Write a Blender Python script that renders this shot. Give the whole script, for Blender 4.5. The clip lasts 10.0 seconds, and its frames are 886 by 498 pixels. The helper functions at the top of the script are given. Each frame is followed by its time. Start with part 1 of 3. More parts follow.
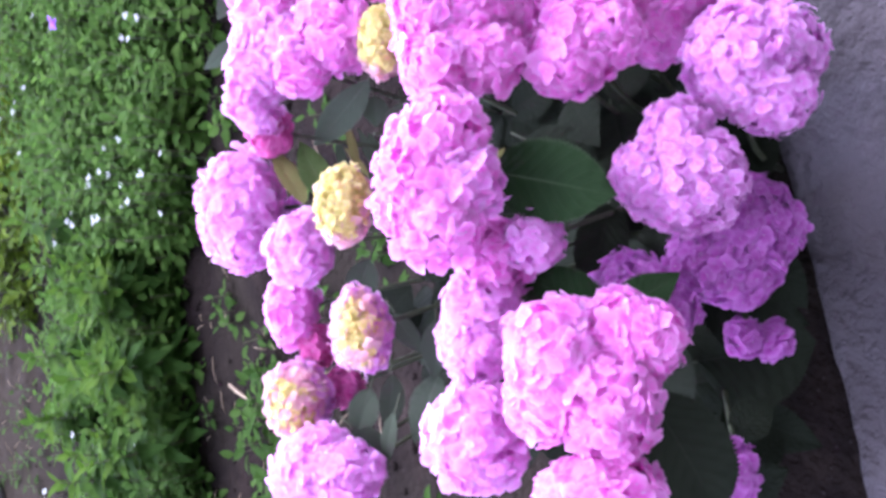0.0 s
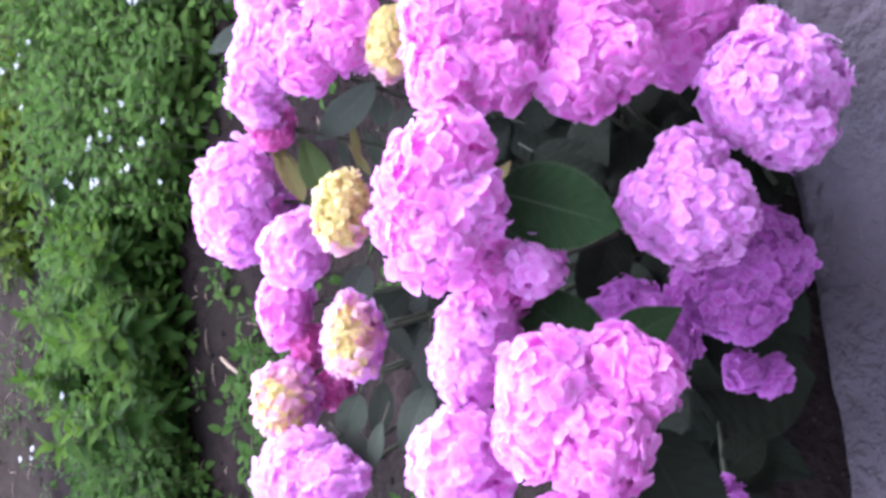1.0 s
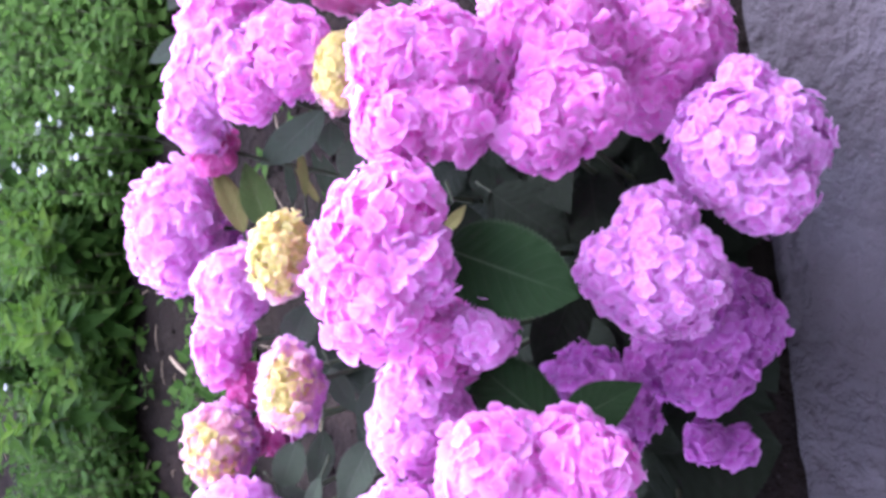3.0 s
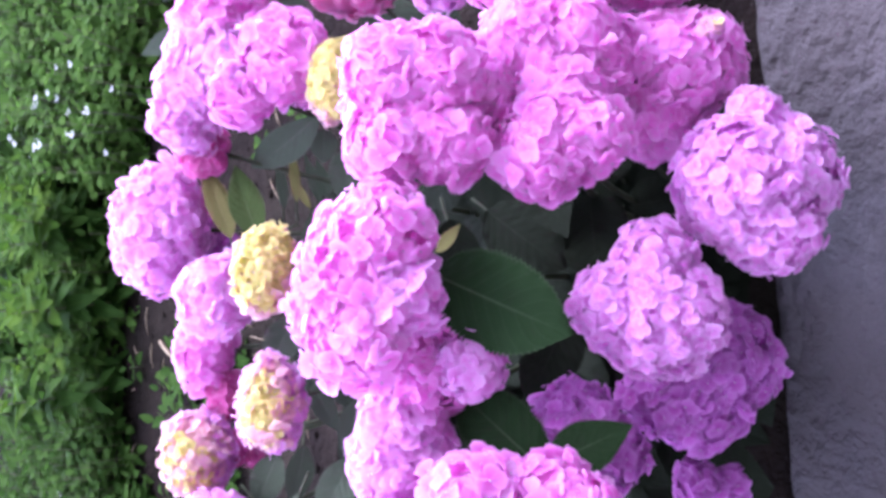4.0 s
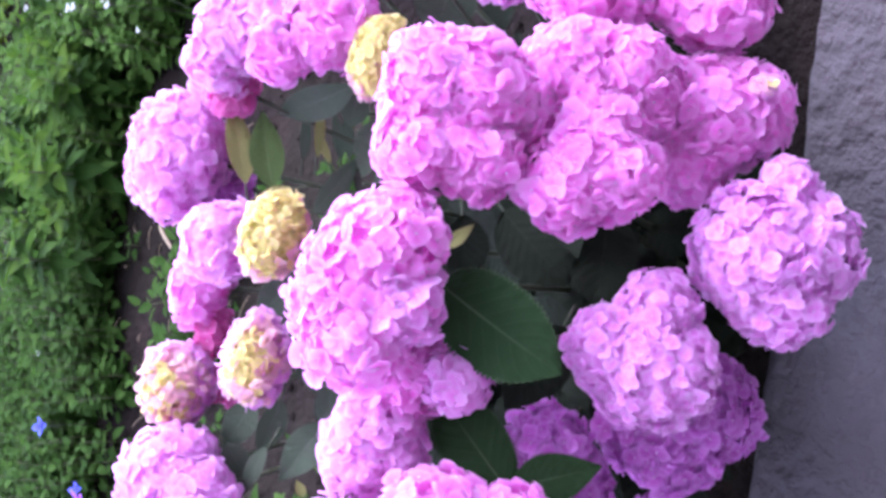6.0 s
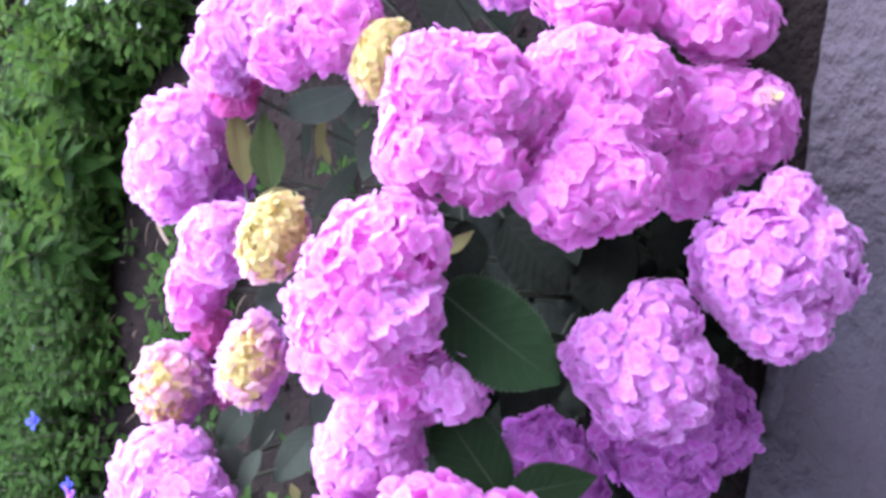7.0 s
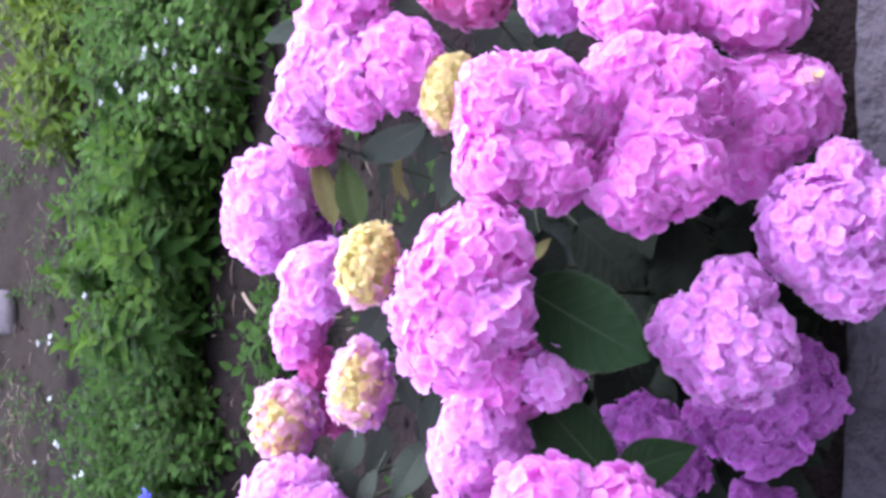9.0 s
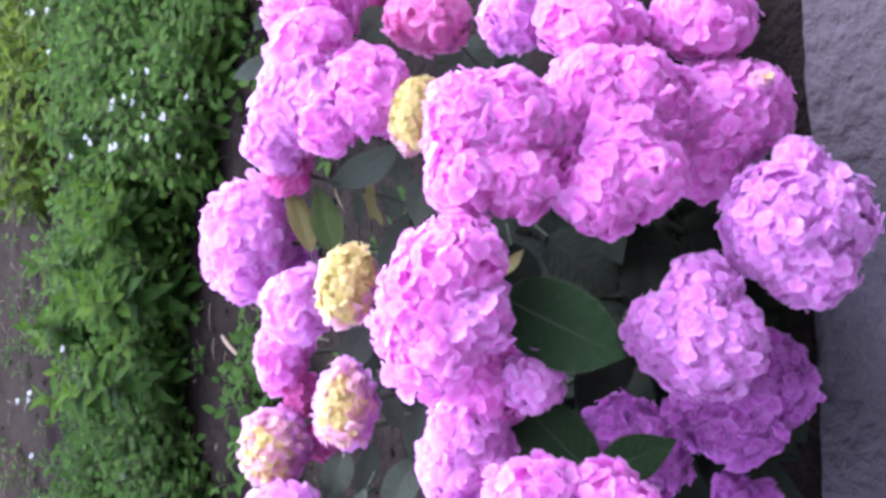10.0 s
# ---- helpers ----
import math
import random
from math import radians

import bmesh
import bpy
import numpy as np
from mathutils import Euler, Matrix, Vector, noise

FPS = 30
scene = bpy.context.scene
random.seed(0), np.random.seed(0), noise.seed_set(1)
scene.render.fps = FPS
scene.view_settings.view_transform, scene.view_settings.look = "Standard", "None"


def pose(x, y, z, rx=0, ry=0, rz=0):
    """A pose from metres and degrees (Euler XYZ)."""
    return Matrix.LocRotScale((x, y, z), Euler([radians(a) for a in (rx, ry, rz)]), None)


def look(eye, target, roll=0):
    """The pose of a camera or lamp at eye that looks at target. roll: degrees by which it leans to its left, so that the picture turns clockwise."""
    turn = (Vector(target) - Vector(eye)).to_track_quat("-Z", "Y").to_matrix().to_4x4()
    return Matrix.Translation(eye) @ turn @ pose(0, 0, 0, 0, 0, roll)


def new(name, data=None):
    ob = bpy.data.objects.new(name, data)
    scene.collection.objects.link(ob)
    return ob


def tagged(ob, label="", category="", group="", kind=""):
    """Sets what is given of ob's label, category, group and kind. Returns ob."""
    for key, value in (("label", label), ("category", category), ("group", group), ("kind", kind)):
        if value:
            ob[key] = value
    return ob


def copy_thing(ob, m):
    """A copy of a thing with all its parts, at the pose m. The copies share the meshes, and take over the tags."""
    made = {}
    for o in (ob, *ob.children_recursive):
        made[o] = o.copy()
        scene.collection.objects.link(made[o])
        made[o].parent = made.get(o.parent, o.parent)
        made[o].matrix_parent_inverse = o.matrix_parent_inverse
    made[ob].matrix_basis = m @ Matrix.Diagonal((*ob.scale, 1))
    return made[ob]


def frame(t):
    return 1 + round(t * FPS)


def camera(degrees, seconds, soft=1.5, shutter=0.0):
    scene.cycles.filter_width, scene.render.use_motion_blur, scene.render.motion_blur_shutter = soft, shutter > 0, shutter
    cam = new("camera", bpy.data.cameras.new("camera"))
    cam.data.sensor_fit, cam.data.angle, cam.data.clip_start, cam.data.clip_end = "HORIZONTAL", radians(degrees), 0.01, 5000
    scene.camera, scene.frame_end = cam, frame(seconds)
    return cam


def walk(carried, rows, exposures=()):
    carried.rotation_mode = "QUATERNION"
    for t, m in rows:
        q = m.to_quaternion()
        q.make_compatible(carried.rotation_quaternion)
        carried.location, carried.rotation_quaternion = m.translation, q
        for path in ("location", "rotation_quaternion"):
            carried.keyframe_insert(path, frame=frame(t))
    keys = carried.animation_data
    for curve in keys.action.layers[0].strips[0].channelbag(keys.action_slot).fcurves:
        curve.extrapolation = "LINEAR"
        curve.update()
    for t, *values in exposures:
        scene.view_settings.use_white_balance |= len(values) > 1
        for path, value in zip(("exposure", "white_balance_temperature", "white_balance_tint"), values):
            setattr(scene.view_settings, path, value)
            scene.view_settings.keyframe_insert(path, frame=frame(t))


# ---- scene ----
cam = camera(45.0, 10.0, soft=3.4)
PATH = [
    (0, (-0.001, -0.009, 1.484), (-0.003, 1.542, 0.221), -94.2),
    (0.3, (0.019, -0.004, 1.474), (0.009, 1.555, 0.222), -93.9),
    (0.5, (0.035, 0.001, 1.469), (-0.003, 1.56, 0.217), -93.9),
    (0.8, (0.056, 0.007, 1.461), (-0.007, 1.562, 0.205), -93),
    (1, (0.069, 0.014, 1.456), (-0.007, 1.568, 0.199), -92.6),
    (1.3, (0.087, 0.012, 1.451), (-0.004, 1.569, 0.199), -93),
    (1.5, (0.094, 0.012, 1.442), (-0.001, 1.573, 0.195), -93),
    (1.8, (0.111, 0.017, 1.435), (0.035, 1.572, 0.178), -92.2),
    (2, (0.121, 0.023, 1.423), (0.01, 1.571, 0.16), -93.1),
    (2.3, (0.128, 0.04, 1.405), (-0.001, 1.573, 0.126), -92.7),
    (2.5, (0.145, 0.047, 1.392), (0.002, 1.573, 0.107), -93.2),
    (2.8, (0.159, 0.067, 1.374), (0.008, 1.583, 0.078), -93),
    (3, (0.17, 0.08, 1.362), (0.03, 1.599, 0.068), -92.3),
    (4.3, (0.23, 0.122, 1.319), (-0.006, 1.634, 0.031), -89),
    (4.5, (0.237, 0.131, 1.333), (-0.046, 1.647, 0.06), -87.2),
    (4.7, (0.255, 0.135, 1.341), (-0.047, 1.677, 0.104), -86.6),
    (5, (0.284, 0.143, 1.344), (-0.03, 1.677, 0.1), -85.7),
    (5.2, (0.297, 0.14, 1.341), (-0.016, 1.665, 0.084), -85.3),
    (5.5, (0.31, 0.14, 1.337), (-0.043, 1.638, 0.058), -85.2),
    (5.7, (0.315, 0.142, 1.331), (-0.052, 1.622, 0.036), -84.8),
    (6, (0.336, 0.143, 1.328), (-0.039, 1.623, 0.038), -84.4),
    (6.2, (0.336, 0.142, 1.325), (-0.027, 1.628, 0.036), -83.2),
    (7.3, (0.343, 0.153, 1.335), (-0.034, 1.627, 0.038), -83.4),
    (7.5, (0.34, 0.144, 1.355), (-0.025, 1.627, 0.064), -83.3),
    (7.7, (0.34, 0.141, 1.364), (-0.036, 1.628, 0.08), -84),
    (8, (0.338, 0.129, 1.377), (-0.002, 1.635, 0.105), -83.6),
    (8.2, (0.335, 0.118, 1.387), (0.021, 1.644, 0.132), -84.4),
    (8.5, (0.322, 0.098, 1.393), (0.019, 1.645, 0.161), -85.7),
    (8.7, (0.311, 0.089, 1.395), (0.013, 1.65, 0.18), -86.8),
    (9, (0.292, 0.073, 1.405), (0.009, 1.652, 0.211), -87.5),
    (9.2, (0.289, 0.065, 1.41), (0.023, 1.661, 0.234), -87.6),
    (9.4, (0.272, 0.057, 1.418), (0.028, 1.657, 0.242), -87.2),
    (9.5, (0.266, 0.058, 1.419), (0.027, 1.637, 0.214), -87.3),
    (9.7, (0.264, 0.05, 1.421), (0.038, 1.607, 0.185), -89.1),
    (10, (0.263, 0.039, 1.43), (0.065, 1.602, 0.198), -89),
]
walk(cam, [(t, look(eye, target, roll)) for t, eye, target, roll in PATH], [(0, 3.10, 5420, 36), (6, 3.08, 5360, 36), (10, 2.91, 5380, 37)])

# ---- light ----
world = bpy.data.worlds.new("world")
scene.world = world
world.use_nodes = True
sky = world.node_tree.nodes.new("ShaderNodeTexSky")
sky.sky_type, sky.sun_disc = "NISHITA", False
sky.sun_elevation, sky.sun_rotation = radians(57), radians(37)
background = world.node_tree.nodes["Background"]
background.inputs["Strength"].default_value = 0.142
cloud = world.node_tree.nodes.new("ShaderNodeHueSaturation")
cloud.inputs["Saturation"].default_value = 0.26
world.node_tree.links.new(sky.outputs["Color"], cloud.inputs["Color"])
world.node_tree.links.new(cloud.outputs["Color"], background.inputs["Color"])
sun = new("sun", bpy.data.lights.new("sun", "SUN"))
sun.data.energy, sun.data.angle, sun.data.color = 0.65, radians(50), (1.0, 0.93, 0.86)
sun.matrix_world = look((3.0, 4.0, 7.7), (0, 0, 0))

# ---- materials ----


class Nodes:
    """Short names for building one node material."""

    def __init__(self, name):
        self.mat = bpy.data.materials.new(name)
        self.mat.use_nodes = True
        self.tree = self.mat.node_tree
        self.bsdf = self.tree.nodes["Principled BSDF"]
        self.out = self.tree.nodes["Material Output"]

    def add(self, kind, **values):
        node = self.tree.nodes.new("ShaderNode" + kind)
        for key, value in values.items():
            node.inputs[key].default_value = value
        return node

    def link(self, a, b):
        self.tree.links.new(a, b)

    def noise(self, scale, detail=4.0, where=None):
        node = self.add("TexNoise", Scale=scale, Detail=detail)
        if where:
            self.link(where, node.inputs["Vector"])
        return node.outputs["Fac"]

    def ramp(self, value, stops):
        node = self.add("ValToRGB")
        ends = node.color_ramp.elements
        while len(ends) < len(stops):
            ends.new(0.5)
        for end, (at, colour) in zip(ends, stops):
            end.position, end.color = at, (*colour, 1)
        self.link(value, node.inputs["Fac"])
        return node.outputs["Color"]

    def mix(self, value, a, b, how="MIX"):
        node = self.tree.nodes.new("ShaderNodeMix")
        node.data_type, node.blend_type = "RGBA", how
        for socket, given in ((node.inputs[0], value), (node.inputs[6], a), (node.inputs[7], b)):
            if isinstance(given, (int, float)):
                socket.default_value = given
            elif isinstance(given, tuple):
                socket.default_value = (*given, 1)
            else:
                self.link(given, socket)
        return node.outputs[2]

    def sums(self, how, a, b=0.0):
        node = self.tree.nodes.new("ShaderNodeMath")
        node.operation = how
        for socket, given in zip(node.inputs, (a, b)):
            if isinstance(given, (int, float)):
                socket.default_value = given
            else:
                self.link(given, socket)
        return node.outputs[0]

    def bump(self, height, strength, distance):
        node = self.add("Bump", Strength=strength, Distance=distance)
        self.link(height, node.inputs["Height"])
        self.link(node.outputs["Normal"], self.bsdf.inputs["Normal"])

    def coords(self, which="Object"):
        return self.tree.nodes.new("ShaderNodeTexCoord").outputs[which]

    def chance(self):
        """A random value for each piece: by object and by island."""
        a = self.tree.nodes.new("ShaderNodeObjectInfo").outputs["Random"]
        b = self.tree.nodes.new("ShaderNodeNewGeometry").outputs["Random Per Island"]
        return self.sums("FRACT", self.sums("ADD", a, b))

    def thin(self, colour, share):
        """Lets part of the light through a thin blade."""
        through_light = self.tree.nodes.new("ShaderNodeBsdfTranslucent")
        self.link(colour, through_light.inputs["Color"])
        both = self.add("MixShader", Fac=share)
        self.link(self.bsdf.outputs[0], both.inputs[1])
        self.link(through_light.outputs[0], both.inputs[2])
        self.link(both.outputs[0], self.out.inputs["Surface"])


def petal_material(name, a, b, c, tip, share=0.60):
    """Sepals: colour differs from piece to piece, paler at the tips, with fine veins."""
    n = Nodes(name)
    colour = n.ramp(n.chance(), ((0.0, a), (0.55, b), (1.0, c)))
    split = n.tree.nodes.new("ShaderNodeSeparateXYZ")
    n.link(n.coords("UV"), split.inputs[0])
    colour = n.mix(n.sums("MULTIPLY", n.sums("POWER", split.outputs[0], 2.2), 0.85), colour, tip)
    rim = n.sums("POWER", n.sums("ABSOLUTE", n.sums("SUBTRACT", n.sums("MULTIPLY", split.outputs[1], 2.0), 1.0)), 4.0)
    colour = n.mix(n.sums("MULTIPLY", rim, 0.55), colour, tip)
    wave = n.sums("SINE", n.sums("MULTIPLY", split.outputs[1], 42.0))
    colour = n.mix(n.sums("MULTIPLY", n.noise(260, 2), 0.22), colour, b)
    n.link(colour, n.bsdf.inputs["Base Color"])
    n.bsdf.inputs["Roughness"].default_value = 0.65
    n.bsdf.inputs["Specular IOR Level"].default_value = 0.2
    n.bump(wave, 0.25, 0.0004)
    n.thin(colour, share)
    return n.mat


def leaf_material(name, blade, pale, vein, gloss, share=0.18, rows=9.0, edge=None):
    """A leaf blade with a pale midrib and side veins laid out along its length and width."""
    n = Nodes(name)
    split = n.tree.nodes.new("ShaderNodeSeparateXYZ")
    n.link(n.coords("UV"), split.inputs[0])
    along, across = split.outputs[0], n.sums("ABSOLUTE", n.sums("SUBTRACT", split.outputs[1], 0.5))
    slant = n.sums("SUBTRACT", along, n.sums("MULTIPLY", across, 0.55))
    comb = n.sums("ABSOLUTE", n.sums("SUBTRACT", n.sums("FRACT", n.sums("MULTIPLY", slant, rows)), 0.5))
    side = n.sums("LESS_THAN", comb, 0.035)
    mid = n.sums("LESS_THAN", across, 0.016)
    patch = n.noise(14, 5)
    colour = n.mix(patch, blade, pale)
    colour = n.mix(n.sums("MULTIPLY", n.chance(), 0.4), colour, pale)
    fine = n.noise(160, 3)
    colour = n.mix(n.sums("MULTIPLY", fine, 0.25), colour, blade)
    if edge:
        colour = n.mix(n.sums("MULTIPLY", n.sums("GREATER_THAN", across, 0.40), 0.6), colour, edge)
    colour = n.mix(n.sums("MULTIPLY", side, 0.10), colour, vein)
    colour = n.mix(n.sums("MULTIPLY", n.sums("MULTIPLY", mid, n.sums("SUBTRACT", 1.0, along)), 0.6), colour, vein)
    colour = n.mix(n.sums("MULTIPLY", n.sums("GREATER_THAN", across, 0.482), 0.4), colour, vein)
    n.link(colour, n.bsdf.inputs["Base Color"])
    n.bsdf.inputs["Roughness"].default_value = gloss
    n.bsdf.inputs["Specular IOR Level"].default_value = 0.04
    n.bump(n.sums("ADD", n.sums("MULTIPLY", comb, 1.6), fine), 0.6, 0.0018)
    n.thin(colour, share)
    return n.mat


PINK = petal_material("pink_petal", (0.80, 0.18, 0.64), (0.87, 0.32, 0.76), (0.90, 0.43, 0.82), (0.94, 0.61, 0.90))
LILAC = petal_material("lilac_petal", (0.69, 0.20, 0.61), (0.77, 0.33, 0.72), (0.82, 0.45, 0.80), (0.90, 0.66, 0.91))
# Deep rose; part of its darkness stands for shade on tucked-in heads.
DEEP = petal_material("deep_pink_shaded_petal", (0.58, 0.07, 0.30), (0.66, 0.13, 0.41), (0.73, 0.21, 0.50), (0.79, 0.31, 0.59))
CREAM = petal_material("cream_petal", (0.58, 0.58, 0.14), (0.74, 0.69, 0.24), (0.82, 0.71, 0.33), (0.87, 0.79, 0.42))
BLUSH = petal_material("blush_petal", (0.80, 0.42, 0.58), (0.82, 0.53, 0.58), (0.82, 0.61, 0.50), (0.88, 0.68, 0.72))
EYE_BEAD = petal_material("floret_eye", (0.55, 0.40, 0.55), (0.62, 0.46, 0.66), (0.70, 0.55, 0.70), (0.75, 0.65, 0.75), 0.1)
ROSE = petal_material("rose_petal", (0.72, 0.16, 0.44), (0.80, 0.26, 0.56), (0.85, 0.38, 0.64), (0.90, 0.52, 0.76))
# Pale pink, partly lightened to stand for sky light and haze.
PALE = petal_material("pale_pink_lit_petal", (0.76, 0.27, 0.66), (0.83, 0.40, 0.77), (0.87, 0.52, 0.84), (0.91, 0.66, 0.91))
# Deeper mauve hue, with the low heads' shade partly painted in.
MAUVE = petal_material("mauve_shaded_petal", (0.50, 0.09, 0.46), (0.58, 0.16, 0.57), (0.64, 0.24, 0.64), (0.75, 0.40, 0.78))
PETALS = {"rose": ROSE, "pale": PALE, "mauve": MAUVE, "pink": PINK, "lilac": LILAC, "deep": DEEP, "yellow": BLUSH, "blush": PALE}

LEAVES = {
    "fresh": leaf_material("green_leaf", (0.013, 0.030, 0.010), (0.019, 0.041, 0.014), (0.08, 0.115, 0.06), 0.55, 0.08),
    # Shaded copy of the green leaf; deep shadow is put into its colour.
    "dark": leaf_material("shaded_leaf", (0.011, 0.0155, 0.009), (0.018, 0.024, 0.014), (0.030, 0.036, 0.024), 0.65, 0.06),
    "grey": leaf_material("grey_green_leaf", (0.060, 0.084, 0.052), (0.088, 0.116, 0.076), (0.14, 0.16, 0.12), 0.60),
    "young": leaf_material("young_green_leaf", (0.045, 0.080, 0.022), (0.072, 0.115, 0.034), (0.13, 0.17, 0.08), 0.55, 0.25),
    "yellow": leaf_material("yellowing_leaf", (0.16, 0.175, 0.055), (0.26, 0.255, 0.090), (0.30, 0.30, 0.13), 0.55, 0.25, edge=(0.24, 0.19, 0.08)),
}


def stem_material(name, a, b):
    n = Nodes(name)
    colour = n.ramp(n.noise(30, 5), ((0.3, a), (0.7, b)))
    n.link(colour, n.bsdf.inputs["Base Color"])
    n.bsdf.inputs["Roughness"].default_value = 0.7
    n.bump(n.noise(180, 4), 0.4, 0.001)
    return n.mat


STEM = stem_material("green_stem", (0.020, 0.031, 0.011), (0.045, 0.060, 0.020))
WEED_STEM = stem_material("reddish_weed_stem", (0.045, 0.060, 0.018), (0.075, 0.085, 0.026))
DRY = stem_material("dry_straw", (0.17, 0.13, 0.075), (0.28, 0.22, 0.13))


def weed_material(name, a, b, c, share=0.3):
    n = Nodes(name)
    colour = n.ramp(n.chance(), ((0.0, a), (0.6, b), (1.0, c)))
    colour = n.mix(n.sums("MULTIPLY", n.noise(3.0, 3), 0.45), colour, a)
    split = n.tree.nodes.new("ShaderNodeSeparateXYZ")
    n.link(n.coords("UV"), split.inputs[0])
    mid = n.sums("LESS_THAN", n.sums("ABSOLUTE", n.sums("SUBTRACT", split.outputs[1], 0.5)), 0.05)
    colour = n.mix(n.sums("MULTIPLY", mid, 0.4), colour, c)
    n.link(colour, n.bsdf.inputs["Base Color"])
    n.bsdf.inputs["Roughness"].default_value = 0.6
    n.bsdf.inputs["Specular IOR Level"].default_value = 0.04
    n.bump(n.noise(140, 3), 0.4, 0.001)
    n.thin(colour, share)
    return n.mat


COVER_LEAF = weed_material("cover_weed_leaf", (0.050, 0.112, 0.018), (0.068, 0.144, 0.024), (0.098, 0.180, 0.034), 0.50)
TALL_LEAF = weed_material("tall_weed_leaf", (0.025, 0.062, 0.010), (0.034, 0.080, 0.013), (0.048, 0.102, 0.016), 0.42)
STAR_LEAF = weed_material("star_weed_leaf", (0.036, 0.090, 0.009), (0.054, 0.118, 0.011), (0.082, 0.154, 0.014), 0.42)
ROUND_LEAF = weed_material("round_weed_leaf", (0.030, 0.074, 0.012), (0.044, 0.098, 0.016), (0.066, 0.130, 0.024), 0.46)
LIME_LEAF = weed_material("lime_weed_leaf", (0.042, 0.078, 0.005), (0.070, 0.120, 0.007), (0.115, 0.175, 0.014), 0.22)
WHITE_PETAL = petal_material("white_petal", (0.46, 0.52, 0.46), (0.52, 0.56, 0.52), (0.58, 0.60, 0.56), (0.62, 0.64, 0.62), 0.25)
VIOLET_PETAL = petal_material("violet_petal", (0.22, 0.05, 0.52), (0.28, 0.08, 0.60), (0.34, 0.10, 0.62), (0.42, 0.18, 0.66), 0.25)
BLUE_PETAL = petal_material("blue_petal", (0.05, 0.05, 0.48), (0.07, 0.08, 0.56), (0.10, 0.12, 0.60), (0.16, 0.18, 0.66), 0.25)


def soil_material():
    n = Nodes("dark_crumbly_soil")
    where = n.coords()
    coarse, fine = n.noise(4.0, 6, where), n.noise(55, 8, where)
    colour = n.ramp(coarse, ((0.30, (0.009, 0.0065, 0.0055)), (0.5, (0.017, 0.0125, 0.0105)), (0.7, (0.032, 0.024, 0.019))))
    crumbs = n.ramp(n.noise(17, 7, where), ((0.40, (0, 0, 0)), (0.62, (1, 1, 1))))
    colour = n.mix(n.sums("MULTIPLY", crumbs, 0.65), colour, (0.009, 0.007, 0.007))
    colour = n.mix(n.sums("MULTIPLY", fine, 0.6), colour, (0.011, 0.009, 0.008))
    colour = n.mix(n.sums("MULTIPLY", n.ramp(n.noise(1.7, 5, where), ((0.42, (0, 0, 0)), (0.62, (1, 1, 1)))), 0.7), colour, (0.024, 0.021, 0.015))
    split = n.tree.nodes.new("ShaderNodeSeparateXYZ")
    n.link(where, split.inputs[0])
    # Soil turns paler and browner towards the far side, with a ragged start.
    far_mask = n.sums("ADD", n.sums("SUBTRACT", split.outputs[1], 4.6), n.sums("MULTIPLY", n.noise(2.3, 5, where), 0.8))
    far_mask = n.ramp(far_mask, ((0.0, (0, 0, 0)), (0.5, (1, 1, 1))))
    dry = n.mix(n.noise(26, 6, where), (0.014, 0.0115, 0.008), (0.040, 0.033, 0.022))
    colour = n.mix(n.sums("MULTIPLY", far_mask, 0.8), colour, dry)
    dots = n.add("TexVoronoi", Scale=42.0)
    n.link(where, dots.inputs["Vector"])
    colour = n.mix(n.sums("MULTIPLY", n.sums("LESS_THAN", dots.outputs["Distance"], 0.11), 0.3), colour, (0.07, 0.06, 0.055))
    n.link(colour, n.bsdf.inputs["Base Color"])
    n.bsdf.inputs["Roughness"].default_value = 1.0
    n.bsdf.inputs["Specular IOR Level"].default_value = 0.03
    n.bump(n.sums("ADD", fine, n.sums("MULTIPLY", coarse, 2.0)), 1.0, 0.018)
    return n.mat


def concrete_material():
    n = Nodes("rough_weathered_concrete")
    where = n.coords()
    stains, cloud, grit = n.noise(1.6, 5, where), n.noise(9, 6, where), n.noise(210, 4, where)
    colour = n.ramp(stains, ((0.38, (0.040, 0.036, 0.038)), (0.5, (0.072, 0.067, 0.074)), (0.62, (0.145, 0.141, 0.160))))
    colour = n.mix(n.sums("MULTIPLY", cloud, 0.6), colour, (0.100, 0.084, 0.080))
    colour = n.mix(n.sums("MULTIPLY", grit, 0.45), colour, (0.085, 0.08, 0.08))
    lumps = n.noise(34, 5, where)
    hole = n.sums("LESS_THAN", lumps, 0.36)
    colour = n.mix(n.sums("MULTIPLY", hole, 0.40), colour, (0.07, 0.065, 0.065))
    n.link(colour, n.bsdf.inputs["Base Color"])
    n.bsdf.inputs["Roughness"].default_value = 0.95
    n.bsdf.inputs["Specular IOR Level"].default_value = 0.15
    n.bump(n.sums("ADD", n.sums("MULTIPLY", lumps, 2.0), n.sums("MULTIPLY", grit, 0.25)), 0.9, 0.016)
    return n.mat


SOIL, CONCRETE = soil_material(), concrete_material()


def stone_material():
    n = Nodes("grey_stone")
    where = n.coords()
    colour = n.ramp(n.noise(12, 6, where), ((0.3, (0.045, 0.044, 0.040)), (0.7, (0.10, 0.097, 0.090))))
    colour = n.mix(n.sums("MULTIPLY", n.chance(), 0.6), colour, (0.06, 0.05, 0.045))
    n.link(colour, n.bsdf.inputs["Base Color"])
    n.bsdf.inputs["Roughness"].default_value = 0.9
    n.bsdf.inputs["Specular IOR Level"].default_value = 0.1
    n.bump(n.noise(28, 8, where), 1.0, 0.02)
    return n.mat


STONE = stone_material()


